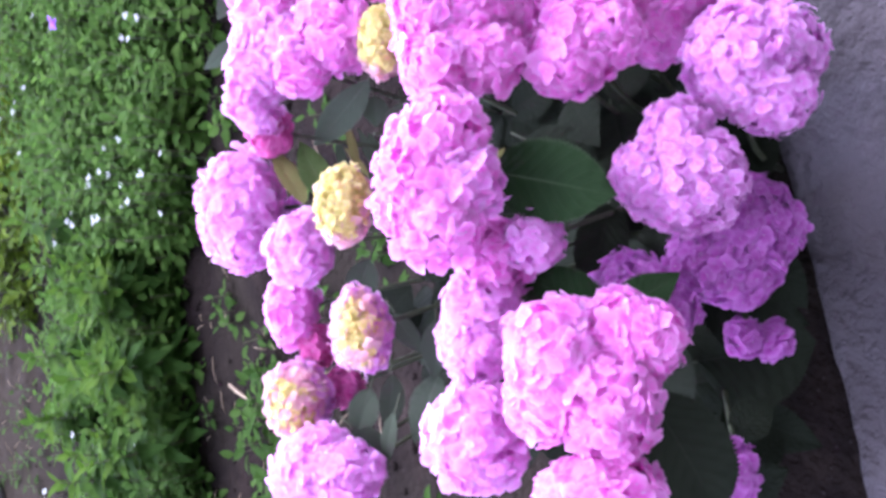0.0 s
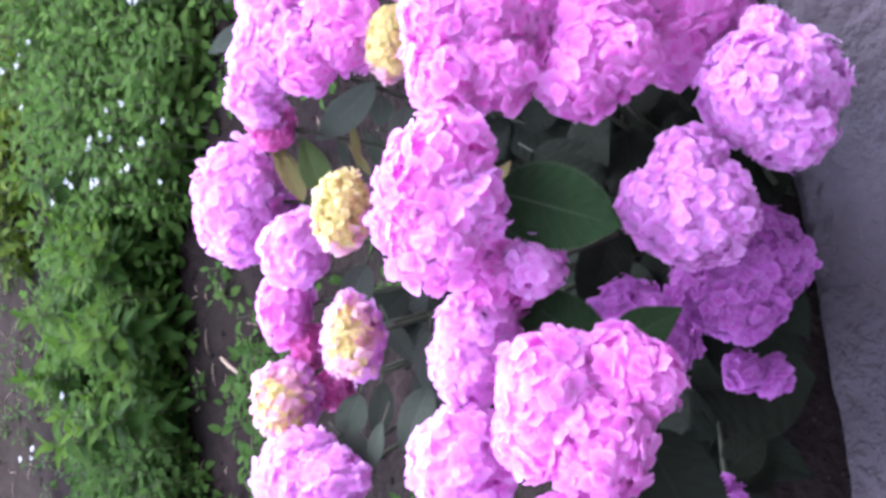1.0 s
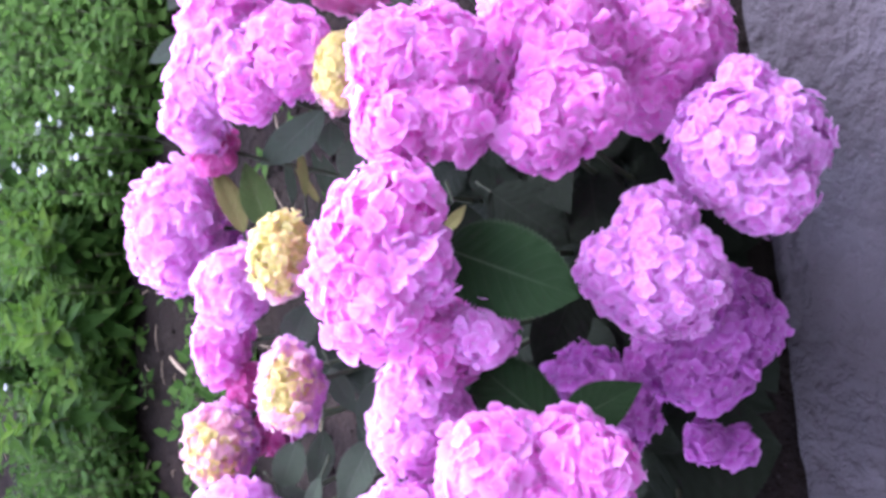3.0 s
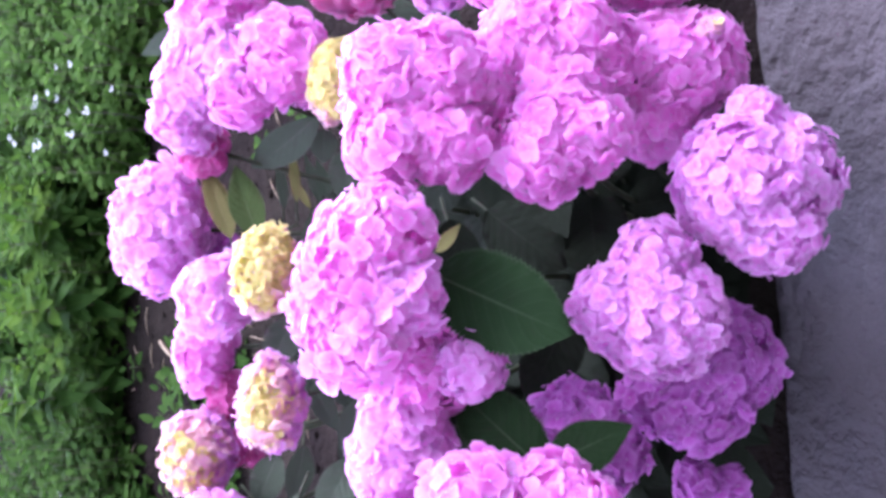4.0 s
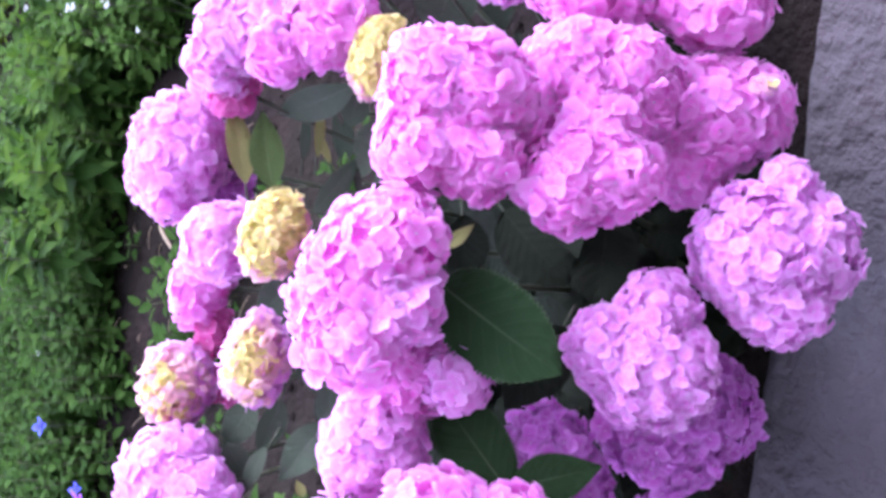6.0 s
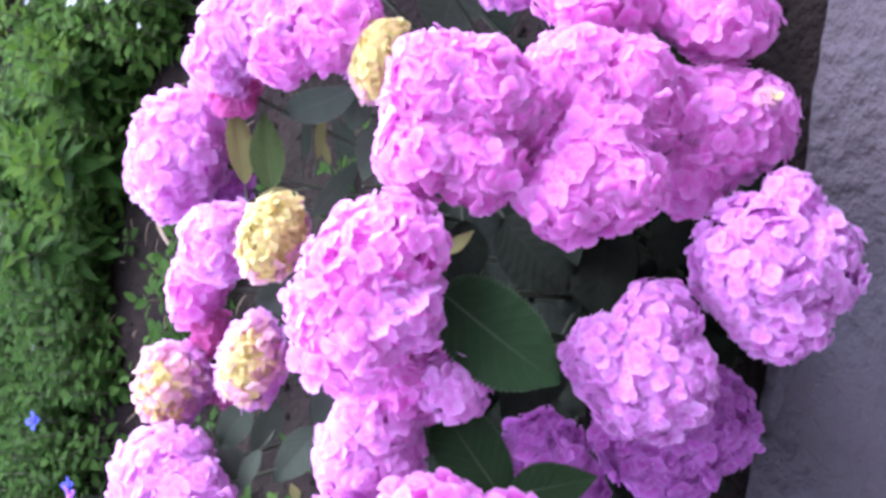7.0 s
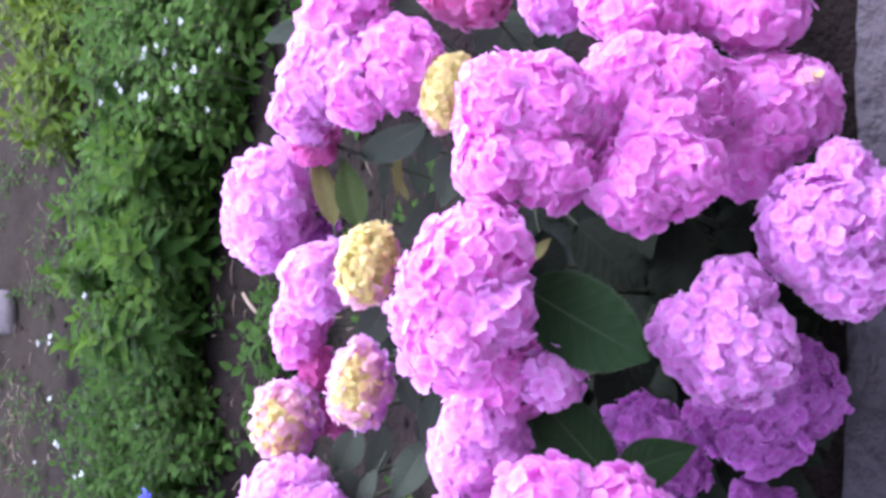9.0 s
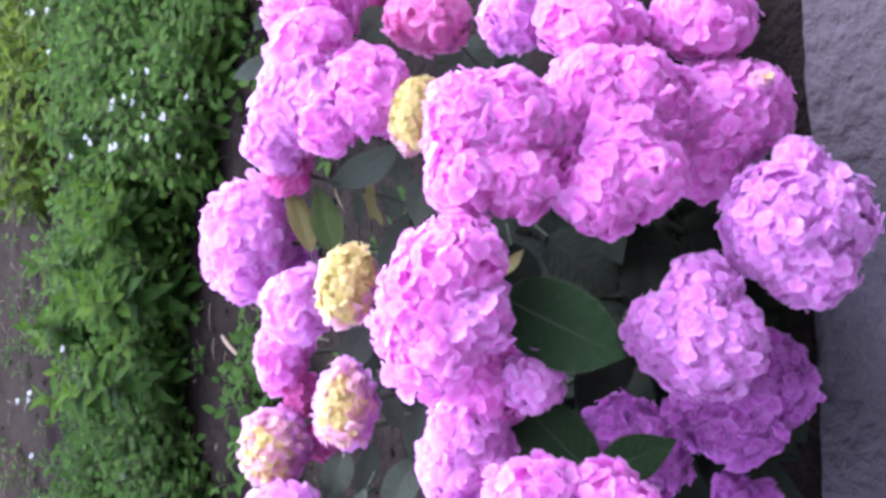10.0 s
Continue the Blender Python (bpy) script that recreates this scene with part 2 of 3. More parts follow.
def plaster_material():
    n = Nodes("grey_plaster")
    where = n.coords()
    colour = n.ramp(n.noise(2.5, 6, where), ((0.3, (0.17, 0.163, 0.155)), (0.7, (0.24, 0.23, 0.22))))
    n.link(colour, n.bsdf.inputs["Base Color"])
    n.bsdf.inputs["Roughness"].default_value = 0.9
    n.bump(n.noise(80, 6, where), 0.5, 0.003)
    return n.mat


PLASTER = plaster_material()

# ---- mesh helpers ----


def mesh_of(name, verts, faces, materials, slots=None, uvs=None):
    """A smooth mesh from arrays of places and faces; uvs: one pair for each vertex."""
    me = bpy.data.meshes.new(name)
    me.from_pydata([tuple(v) for v in np.asarray(verts, float).tolist()], [], faces)
    for m in materials:
        me.materials.append(m)
    me.polygons.foreach_set("use_smooth", [True] * len(me.polygons))
    if slots is not None:
        me.polygons.foreach_set("material_index", list(slots))
    if uvs is not None:
        layer = me.uv_layers.new(name="uv")
        index = np.empty(len(me.loops), int)
        me.loops.foreach_get("vertex_index", index)
        layer.data.foreach_set("uv", np.asarray(uvs, float)[index].ravel())
    me.update()
    return me


def part(name, me, parent, place=(0, 0, 0), label=""):
    """Links a mesh as a part of a thing or of a part, at a place measured from its parent."""
    ob = new(name, me)
    ob.parent = parent
    ob.location = place
    return tagged(ob, label)


def grid_faces(rows, cols, start=0):
    return [(start + i * cols + j, start + i * cols + j + 1, start + (i + 1) * cols + j + 1, start + (i + 1) * cols + j)
            for i in range(rows - 1) for j in range(cols - 1)]


class Pile:
    """Collects many small pieces into one mesh."""

    def __init__(self):
        self.v, self.f, self.s, self.uv, self.count = [], [], [], [], 0

    def add(self, verts, faces, uv, slot=0):
        self.v.append(verts)
        self.uv.append(uv)
        self.f.extend([tuple(k + self.count for k in q) for q in faces])
        self.s.extend([slot] * len(faces))
        self.count += len(verts)

    def mesh(self, name, materials):
        return mesh_of(name, np.concatenate(self.v), self.f, materials, self.s, np.concatenate(self.uv))


def basis(normal, spin):
    """A turn whose z is the normal, spun about it."""
    z = Vector(normal).normalized()
    x = z.orthogonal().normalized()
    x = Matrix.Rotation(spin, 3, z) @ x
    return np.array([x, z.cross(x), z]).T


def tube(points, radii, sides=6):
    """A tapered tube along points: verts, faces and uvs."""
    verts, uv = [], []
    pts = [Vector(p) for p in points]
    for i, p in enumerate(pts):
        way = (pts[min(i + 1, len(pts) - 1)] - pts[max(i - 1, 0)]).normalized()
        side = way.cross(Vector((0.31, 0.87, 0.4))).normalized()
        up = side.cross(way)
        for k in range(sides):
            a = math.tau * k / sides
            verts.append(p + (side * math.cos(a) + up * math.sin(a)) * radii[i])
            uv.append((i / len(pts), k / sides))
    faces = [(i * sides + k, i * sides + (k + 1) % sides, (i + 1) * sides + (k + 1) % sides, (i + 1) * sides + k)
             for i in range(len(pts) - 1) for k in range(sides)]
    faces += [tuple(range(sides))[::-1], tuple((len(pts) - 1) * sides + k for k in range(sides))]
    return np.array([tuple(v) for v in verts]), faces, np.array(uv)


def bend(a, b, sag, steps=7):
    """Points from a to b, bowed by sag at the middle."""
    a, b, sag = np.array(a), np.array(b), np.array(sag)
    return [a + (b - a) * u + sag * 4 * u * (1 - u) for u in np.linspace(0, 1, steps)]


# ---- ground and path ----


def edge_y(x):
    """Where the far edge of the concrete path runs."""
    return 0.934 + 0.19 * x


def lie(x, y):
    """Height of the soil."""
    rise = min(1.0, max(0.0, (y - edge_y(x) - 0.1) / 1.6))
    h = -0.05 + 0.05 * rise + 0.022 * noise.noise((x * 2.1, y * 2.1, 0)) + 0.012 * noise.noise((x * 9, y * 9, 3))
    return h


def ground():
    near_x = np.arange(-2.6, 2.61, 0.035)
    near_v = np.concatenate([[-2.62, -2.58, -0.3], np.arange(0.012, 5.3, 0.035)])
    far = np.array([0.3, 1, 3, 8, 20, 60, 200, 700, 2500])
    xs = np.concatenate([-2.6 - far[::-1], near_x, 2.6 + far])
    vs = np.concatenate([-2.62 - far[::-1], near_v, 5.3 + far])
    verts = []
    for x in xs:
        for v in vs:
            y = edge_y(x) + v
            verts.append((x, y, lie(x, y) if v > 0 else (-0.13 if v > -2.6 else -0.03)))
    faces = [q[::-1] for q in grid_faces(len(xs), len(vs))]
    ob = new("ground", mesh_of("ground", verts, faces, [SOIL]))
    tagged(ob, "dark brown crumbly garden soil with small clods", "soil", kind="structure")


def path_slab():
    """Cast concrete strip with an uneven top and a worn edge."""
    xs = np.concatenate([[-9, -5, -3], np.arange(-2, 2.01, 0.02), [3, 5, 9]])
    back = np.concatenate([[0.0, 0.004, 0.012, 0.024], np.arange(0.04, 0.9, 0.02), [1.2, 1.8, 2.6]])
    verts = []
    for x in xs:
        worn = 0.010 * noise.noise((x * 5, 1, 0)) + 0.006 * noise.noise((x * 21, 4, 0))
        low = [(x, edge_y(x) + worn + 0.006, -0.14), (x, edge_y(x) + worn + 0.003, -0.02)]
        top = []
        for b in back:
            drop = -0.010 * max(0.0, 1 - b / 0.022) ** 2
            y = edge_y(x) + worn - b
            top.append((x, y, drop + 0.006 * noise.noise((x * 6, y * 6, 2)) + 0.004 * noise.noise((x * 22, y * 22, 5))))
        verts += low + top + [(x, edge_y(x) - 2.6, -0.14)]
    faces = grid_faces(len(xs), len(back) + 3)
    ob = new("concrete_path", mesh_of("concrete_path", verts, faces, [CONCRETE]))
    tagged(ob, "rough grey weathered concrete path beside the flower bed", "path", kind="structure")


def unseen_wall():
    """An unseen plain rendered wall, added behind the walker to block sky light."""
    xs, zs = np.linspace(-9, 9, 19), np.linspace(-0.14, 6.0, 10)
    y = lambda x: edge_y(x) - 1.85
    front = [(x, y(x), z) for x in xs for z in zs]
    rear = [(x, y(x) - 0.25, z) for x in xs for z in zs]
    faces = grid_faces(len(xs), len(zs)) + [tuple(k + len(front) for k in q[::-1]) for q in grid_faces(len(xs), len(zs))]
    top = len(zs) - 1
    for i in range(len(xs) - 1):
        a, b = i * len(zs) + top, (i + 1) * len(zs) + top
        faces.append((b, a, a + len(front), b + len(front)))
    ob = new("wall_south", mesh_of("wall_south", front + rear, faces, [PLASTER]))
    tagged(ob, "unseen plain grey plastered wall, added to block sky light", "wall", kind="structure")


ground()
path_slab()
unseen_wall()

# ---- the hydrangea ----
BUSH = Vector((0.05, 1.12, -0.03))
shrub = tagged(new("hydrangea_shrub"), "large hydrangea shrub in full bloom with pink and lilac heads", "shrub")
shrub.location = BUSH


def petal_piece(rng, length, width, lift, twist):
    """One broad rounded sepal from the middle outwards along x."""
    us, vs = (0.0, 0.26, 0.58, 0.86, 1.0), (-1.0, -0.42, 0.42, 1.0)
    spread = (0.16, 0.70, 1.0, 0.84, 0.36)
    bow, cup, ripple, rise = rng.uniform(-0.40, 0.05), rng.uniform(-0.15, 0.22), rng.uniform(0, 6), rng.uniform(-0.02, 0.32)
    verts, uv = [], []
    for u, wide in zip(us, spread):
        half = width * wide
        for v in vs:
            reach = u * length * (1 - 0.13 * v * v * u)
            z = lift + length * (rise * u + bow * u * u * 0.5) + half * cup * v * v + 0.05 * length * u * math.sin(3 * v + ripple)
            verts.append((reach, v * half + twist * z, z))
            uv.append((u, 0.5 + 0.5 * v))
    return np.array(verts), grid_faces(5, 4), np.array(uv)


def floret_piece(seed):
    """Four sepals round a small bead; the whole is about one unit across."""
    rng = random.Random(seed)
    verts, faces, uv, slots, count = [], [], [], [], 0
    for k in range(4):
        v, f, w = petal_piece(rng, rng.uniform(0.45, 0.55), rng.uniform(0.255, 0.315), 0.03 * (k % 2), rng.uniform(-0.2, 0.2))
        a = math.pi / 2 * k + rng.uniform(-0.14, 0.14)
        turn = np.array([[math.cos(a), -math.sin(a), 0], [math.sin(a), math.cos(a), 0], [0, 0, 1]])
        verts.append(v @ turn.T)
        uv.append(w)
        faces += [tuple(i + count for i in q) for q in f]
        slots += [0] * len(f)
        count += len(v)
    bead = np.array([(0.05, 0, 0.06), (0, 0.05, 0.06), (-0.05, 0, 0.06), (0, -0.05, 0.06), (0, 0, 0.11), (0, 0, -0.25)])
    verts.append(bead)
    uv.append(np.tile((0.2, 0.5), (6, 1)))
    for k in range(4):
        faces += [(count + k, count + (k + 1) % 4, count + 4), (count + (k + 1) % 4, count + k, count + 5)]
        slots += [1, 1]
    return np.concatenate(verts), faces, np.concatenate(uv), slots


FLORETS = [floret_piece(40 + k) for k in range(8)]
SPARE = {}


def floret_mesh(which, colour):
    """A single floret as a mesh that alike florets share."""
    if (which, colour) not in SPARE:
        v, f, uv, slots = FLORETS[which]
        SPARE[which, colour] = mesh_of("floret", v, f, [PETALS[colour], EYE_BEAD], slots, uv)
    return SPARE[which, colour]


HEAD_LABEL = {"pale": "pale pink mophead hydrangea bloom, partly lightened as if lit", "pink": "pink mophead hydrangea bloom", "lilac": "lilac-pink mophead hydrangea bloom", "deep": "deep rose hydrangea bloom, partly darkened for shade", "mauve": "deep mauve mophead hydrangea bloom, partly darkened for shade", "rose": "warm rose-pink mophead hydrangea bloom",
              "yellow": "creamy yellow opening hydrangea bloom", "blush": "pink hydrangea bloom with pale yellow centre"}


def flower_head(middle, r, rx, colour, petal=0.026, loose="", lobes=()):
    """A rounded head of florets, rx wide along the bed and r the other ways, with fuller lobes (place, radius), on its own stem."""
    rng = random.Random(round(middle[0] * 1000) * 7 + round(middle[1] * 1000))
    opening = colour in ("yellow", "blush")
    small = {"yellow": 0.0160, "blush": 0.0170}.get(colour, petal)
    start = rng.uniform(0, 10)
    rounds = [(np.zeros(3), np.array((rx, r, r)) - 0.22 * small)]
    rounds += [(np.array(place) - np.array(middle), np.full(3, size - 0.22 * small)) for place, size in lobes]
    inner, whole = Pile(), []
    for lobe, (centre, axes) in enumerate(rounds):
        mean = float(axes.mean())
        total = int(4 * math.pi * mean ** 2 / ((0.22 if opening else 0.285) * small ** 2))
        for layer, share in ((0.87, 0.40), (1.0, 1.0)):
            count = max(6, int(total * share))
            for k in range(count):
                z = 1 - 2 * (k + 0.5) / count
                a = k * 2.39996 + start + lobe
                way = np.array((math.sqrt(1 - z * z) * math.cos(a), math.sqrt(1 - z * z) * math.sin(a), z)) + np.array([rng.gauss(0, 0.08) for _ in range(3)])
                way /= np.linalg.norm(way)
                uneven = 1 + (0.14 if lobes else 0.17) * noise.noise(Vector(way) * 1.7 + Vector((start, lobe, 0))) + rng.uniform(-0.105, 0.085)
                spot = centre + way * axes * layer * uneven
                if any(np.linalg.norm((spot - c) / ax) < 0.87 for other, (c, ax) in enumerate(rounds) if other != lobe):
                    continue
                normal = way / axes * mean + np.array([rng.gauss(0, 0.42 if opening else 0.33) for _ in range(3)])
                size = small * rng.uniform(0.82, 1.24)
                turn = basis(normal, rng.uniform(0, 6.3))
                which = rng.randrange(len(FLORETS))
                slot = 0
                if opening:
                    # Cream florets are laid out to fit the camera's view of the head.
                    viewward = way @ (np.array((0.50, -0.45, 0.72)) if colour == "yellow" else np.array((0.05, -0.55, 0.83))) + rng.uniform(-0.35, 0.35)
                    slot = 2 if viewward > {"yellow": 0.05, "blush": 0.80}[colour] else (3 if viewward > {"yellow": -0.5, "blush": 0.3}[colour] else 0)
                if loose and layer == 1.0:
                    shade = "lilac" if loose == "tinged" and way @ np.array((-0.45, -0.55, -0.70)) + rng.uniform(-0.25, 0.25) > 0.30 else colour
                    if loose == "tinged" and lobe:
                        shade = "lilac" if lobe == 2 and rng.random() < 0.85 else colour
                    if rng.random() < 0.08:
                        shade = "pale"
                    whole.append((spot, turn, size, which, shade))
                else:
                    v, f, uv, slots = FLORETS[which]
                    placed = v @ turn.T * size + spot
                    first = [q for q, s in zip(f, slots) if s == 0]
                    inner.add(placed, first, uv, slot)
                    inner.s.extend([1] * (len(f) - len(first)))
                    inner.f.extend([tuple(i + inner.count - len(v) for i in q) for q, s in zip(f, slots) if s == 1])
    core_v, core_f, core_uv = tube([(0, 0, -r * 0.7), (0, 0, -r * 0.35), (0, 0, r * 0.35), (0, 0, r * 0.7)], [r * 0.3, r * 0.7, r * 0.7, r * 0.3], 8)
    inner.add(core_v, core_f, core_uv, 0)
    me = inner.mesh("flower_head", [PETALS[colour], EYE_BEAD, CREAM, BLUSH])
    head = part("flower_head", me, shrub, Vector(middle) - BUSH, HEAD_LABEL[colour])
    for spot, turn, size, which, shade in whole:
        ob = new("floret", floret_mesh(which, shade))
        ob.parent = head
        ob.matrix_basis = Matrix.LocRotScale(Vector(spot), Matrix(turn.tolist()).to_quaternion(), Vector((size, size, size)))
    foot = np.array((BUSH.x + (middle[0] - BUSH.x) * 0.35 + rng.uniform(-0.05, 0.05), BUSH.y + (middle[1] - BUSH.y) * 0.30 + rng.uniform(-0.04, 0.04), -0.04))
    top = np.array(middle) - np.array((0, 0, 0.3 * r))
    lean = (np.array(middle) - foot) * np.array((0.16, 0.16, 0))
    line = bend(foot, top, -lean, 9)
    v, f, uv = tube(line, np.linspace(0.0052, 0.0032, 9), 6)
    part("stem", mesh_of("stem", v - foot, f, [STEM], None, uv), shrub, Vector(foot) - BUSH)
    STEMS.append((line, r))
    return head


STEMS = []


def blade(length, width, arch, fold, seed, full=False):
    """An ovate toothed leaf from the base along x, its upper face towards z, on a short stalk."""
    rng = random.Random(seed)
    rows, cols = 61, 9
    verts, uv = [], []
    wave, phase = rng.uniform(0.4, 1.0), rng.uniform(0, 6)
    for i in range(rows):
        u = i / (rows - 1)
        if full:
            shape = float(np.interp(u, (0, 0.03, 0.08, 0.16, 0.28, 0.42, 0.56, 0.68, 0.78, 0.86, 0.92, 0.96, 1.0), (0.012, 0.26, 0.50, 0.72, 0.91, 1.0, 0.99, 0.90, 0.74, 0.53, 0.31, 0.16, 0.012)))
        else:
            shape = max(0.012, math.sin(math.pi * u ** 0.80) ** 0.85 * (1.04 - 0.25 * u ** 4) if 0 < u < 1 else 0.0)
        for j in range(cols):
            v = -1 + 2 * j / (cols - 1)
            notch = 1.0
            if abs(v) == 1 and 0.1 < u < 0.96:
                notch = 1.05 if i % 2 else 0.95
            y = 0.5 * width * shape * v * notch
            z = -arch * length * (u - 0.45) ** 2 * 2 + fold * abs(y) * (1 - 0.4 * abs(v)) + 0.007 * width * math.cos(math.pi * 2 * (u * 8 - abs(v) * 4)) * abs(v)
            z += 0.045 * width * wave * math.sin(5.5 * u + phase + 1.5 * v) * abs(v)
            verts.append((u * length, y, z))
            uv.append((u, 0.5 + 0.5 * v))
    faces = grid_faces(rows, cols)
    start = np.array(verts[cols // 2])
    v, f, w = tube(bend(start + np.array((0.006, 0, -0.001)), start + np.array((-0.028, 0, -0.012)), (0, 0, -0.002), 4), (0.0014, 0.0016, 0.0018, 0.002), 5)
    count = len(verts)
    slots = [0] * len(faces) + [1] * len(f)
    faces += [tuple(k + count for k in q) for q in f]
    return np.concatenate([np.array(verts), v]), faces, np.concatenate([np.array(uv), w]), slots


LEAF_LABEL = {"fresh": "broad toothed green hydrangea leaf", "dark": "hydrangea leaf in green darkened to stand for shade", "grey": "dull grey-green hydrangea leaf", "young": "fresh mid-green pointed hydrangea leaf",
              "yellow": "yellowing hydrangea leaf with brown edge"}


def leaf(base, tip, width, roll, colour):
    """A leaf from base to tip, its face turned to the camera, rolled by degrees about its length."""
    a, b = Vector(base), Vector(tip)
    length = (b - a).length * 1.06
    x = (b - a).normalized()
    out = Vector((0.15, 0.10, 1.40)) - a
    z = (out - x * out.dot(x)).normalized()
    z = Matrix.Rotation(radians(roll), 3, x) @ z
    y = z.cross(x)
    seed = round(a.x * 1000) + round(a.y * 3000)
    v, f, uv, slots = blade(length, width, 0.10, 0.22, seed, width > 0.075)
    turn = np.array([x, y, z]).T
    me = mesh_of("leaf", v @ turn.T, f, [LEAVES[colour], STEM], slots, uv)
    part("leaf", me, shrub, a - BUSH, LEAF_LABEL[colour])


flower_head((0.084, 0.990, 0.684), 0.066, 0.084, "pink", petal=0.0275, loose="tinged", lobes=(((0.134, 0.966, 0.680), 0.055), ((0.073, 0.945, 0.667), 0.049), ((0.030, 0.967, 0.700), 0.055), ((0.052, 0.990, 0.715), 0.046)))
flower_head((0.064, 0.828, 0.422), 0.065, 0.069, "lilac", petal=0.0195, loose="plain", lobes=(((0.060, 0.808, 0.418), 0.065), ((0.070, 0.845, 0.465), 0.042), ((0.119, 0.822, 0.424), 0.046)))
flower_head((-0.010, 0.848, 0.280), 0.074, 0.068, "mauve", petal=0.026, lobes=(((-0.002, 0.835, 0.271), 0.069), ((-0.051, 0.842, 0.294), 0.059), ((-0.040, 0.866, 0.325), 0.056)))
flower_head((0.206, 0.784, 0.338), 0.071, 0.073, "lilac", petal=0.0215, lobes=(((0.217, 0.755, 0.302), 0.062), ((0.166, 0.757, 0.319), 0.058), ((0.279, 0.785, 0.320), 0.033)))
flower_head((0.337, 1.010, 0.430), 0.072, 0.072, "pink", petal=0.0275, lobes=(((0.338, 0.978, 0.481), 0.061), ((0.344, 0.940, 0.445), 0.058)))
flower_head((0.240, 0.910, 0.500), 0.056, 0.060, "pink", petal=0.0275, lobes=(((0.222, 0.910, 0.520), 0.053), ((0.247, 0.887, 0.482), 0.053), ((0.283, 0.920, 0.484), 0.052)))
flower_head((0.325, 0.915, 0.325), 0.072, 0.072, "pink", petal=0.0275, lobes=(((0.341, 0.889, 0.297), 0.061), ((0.277, 0.911, 0.342), 0.056)))
flower_head((0.326, 0.935, 0.418), 0.060, 0.060, "pink", petal=0.0275)
flower_head((0.374, 0.840, 0.335), 0.014, 0.013, "blush")
upper_bloom = flower_head((0.266, 1.022, 0.603), 0.072, 0.078, "pink", petal=0.0275, loose="plain", lobes=(((0.300, 1.010, 0.645), 0.053), ((0.301, 0.981, 0.608), 0.055), ((0.224, 1.000, 0.648), 0.050), ((0.228, 0.963, 0.603), 0.048)))
bright_floret = part("floret", floret_mesh(2, "pale"), upper_bloom, Vector((0.219, 0.948, 0.604)) - Vector((0.266, 1.022, 0.603)), "single pale floret turned towards the camera")
bright_floret.rotation_euler, bright_floret.scale = Vector((-0.05, -0.72, 0.60)).to_track_quat("Z", "Y").to_euler(), (0.036, 0.036, 0.036)
flower_head((0.273, 0.985, 0.535), 0.046, 0.052, "pink", petal=0.0275)
flower_head((0.429, 1.032, 0.438), 0.072, 0.051, "pink", petal=0.0275)
flower_head((0.449, 0.949, 0.330), 0.069, 0.054, "pink")
flower_head((0.436, 1.158, 0.468), 0.047, 0.046, "lilac")
flower_head((0.436, 1.310, 0.498), 0.066, 0.049, "rose")
flower_head((0.449, 1.475, 0.591), 0.081, 0.068, "pink")
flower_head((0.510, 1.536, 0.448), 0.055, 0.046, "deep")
flower_head((0.300, 1.372, 0.668), 0.056, 0.066, "pale", lobes=(((0.327, 1.367, 0.663), 0.059), ((0.278, 1.375, 0.684), 0.049), ((0.302, 1.322, 0.655), 0.050), ((0.236, 1.385, 0.700), 0.036), ((0.222, 1.428, 0.655), 0.034)))
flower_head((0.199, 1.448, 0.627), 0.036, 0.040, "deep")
flower_head((0.322, 1.278, 0.615), 0.060, 0.064, "pink", lobes=(((0.323, 1.255, 0.599), 0.043), ((0.271, 1.305, 0.655), 0.042)))
flower_head((0.372, 1.372, 0.650), 0.060, 0.058, "pink")
flower_head((0.083, 1.526, 0.646), 0.070, 0.096, "pale", petal=0.024)
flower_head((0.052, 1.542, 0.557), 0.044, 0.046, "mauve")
flower_head((0.067, 1.193, 0.673), 0.039, 0.052, "yellow")
flower_head((0.293, 1.196, 0.586), 0.034, 0.049, "yellow")
flower_head((-0.109, 1.241, 0.626), 0.046, 0.061, "blush")
flower_head((-0.219, 1.416, 0.630), 0.053, 0.062, "blush")
flower_head((0.012, 1.345, 0.654), 0.049, 0.056, "pale")
flower_head((-0.080, 1.436, 0.618), 0.044, 0.056, "pink")
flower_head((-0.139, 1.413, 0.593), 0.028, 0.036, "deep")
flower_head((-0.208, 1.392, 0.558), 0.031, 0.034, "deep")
flower_head((-0.315, 1.338, 0.650), 0.071, 0.069, "pale")
flower_head((-0.313, 1.279, 0.643), 0.054, 0.050, "pale")
flower_head((-0.095, 1.002, 0.606), 0.052, 0.060, "pale", petal=0.0215, lobes=(((-0.078, 1.000, 0.612), 0.048), ((-0.123, 1.000, 0.618), 0.050), ((-0.107, 0.981, 0.591), 0.039)))
flower_head((-0.018, 0.985, 0.590), 0.052, 0.050, "pink")
flower_head((0.000, 0.925, 0.580), 0.038, 0.038, "pale", petal=0.022)
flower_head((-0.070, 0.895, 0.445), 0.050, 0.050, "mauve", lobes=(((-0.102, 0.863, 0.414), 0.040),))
flower_head((-0.143, 0.846, 0.625), 0.068, 0.072, "pink", petal=0.0275, loose="plain", lobes=(((-0.122, 0.840, 0.640), 0.060), ((-0.175, 0.847, 0.648), 0.054)))
flower_head((-0.114, 0.795, 0.580), 0.054, 0.054, "pink", petal=0.0275, lobes=(((-0.118, 0.766, 0.576), 0.047),))
flower_head((-0.185, 0.793, 0.617), 0.061, 0.064, "pink", petal=0.0275)
flower_head((-0.232, 0.976, 0.650), 0.063, 0.070, "pale")
flower_head((-0.285, 0.803, 0.629), 0.071, 0.046, "pink")
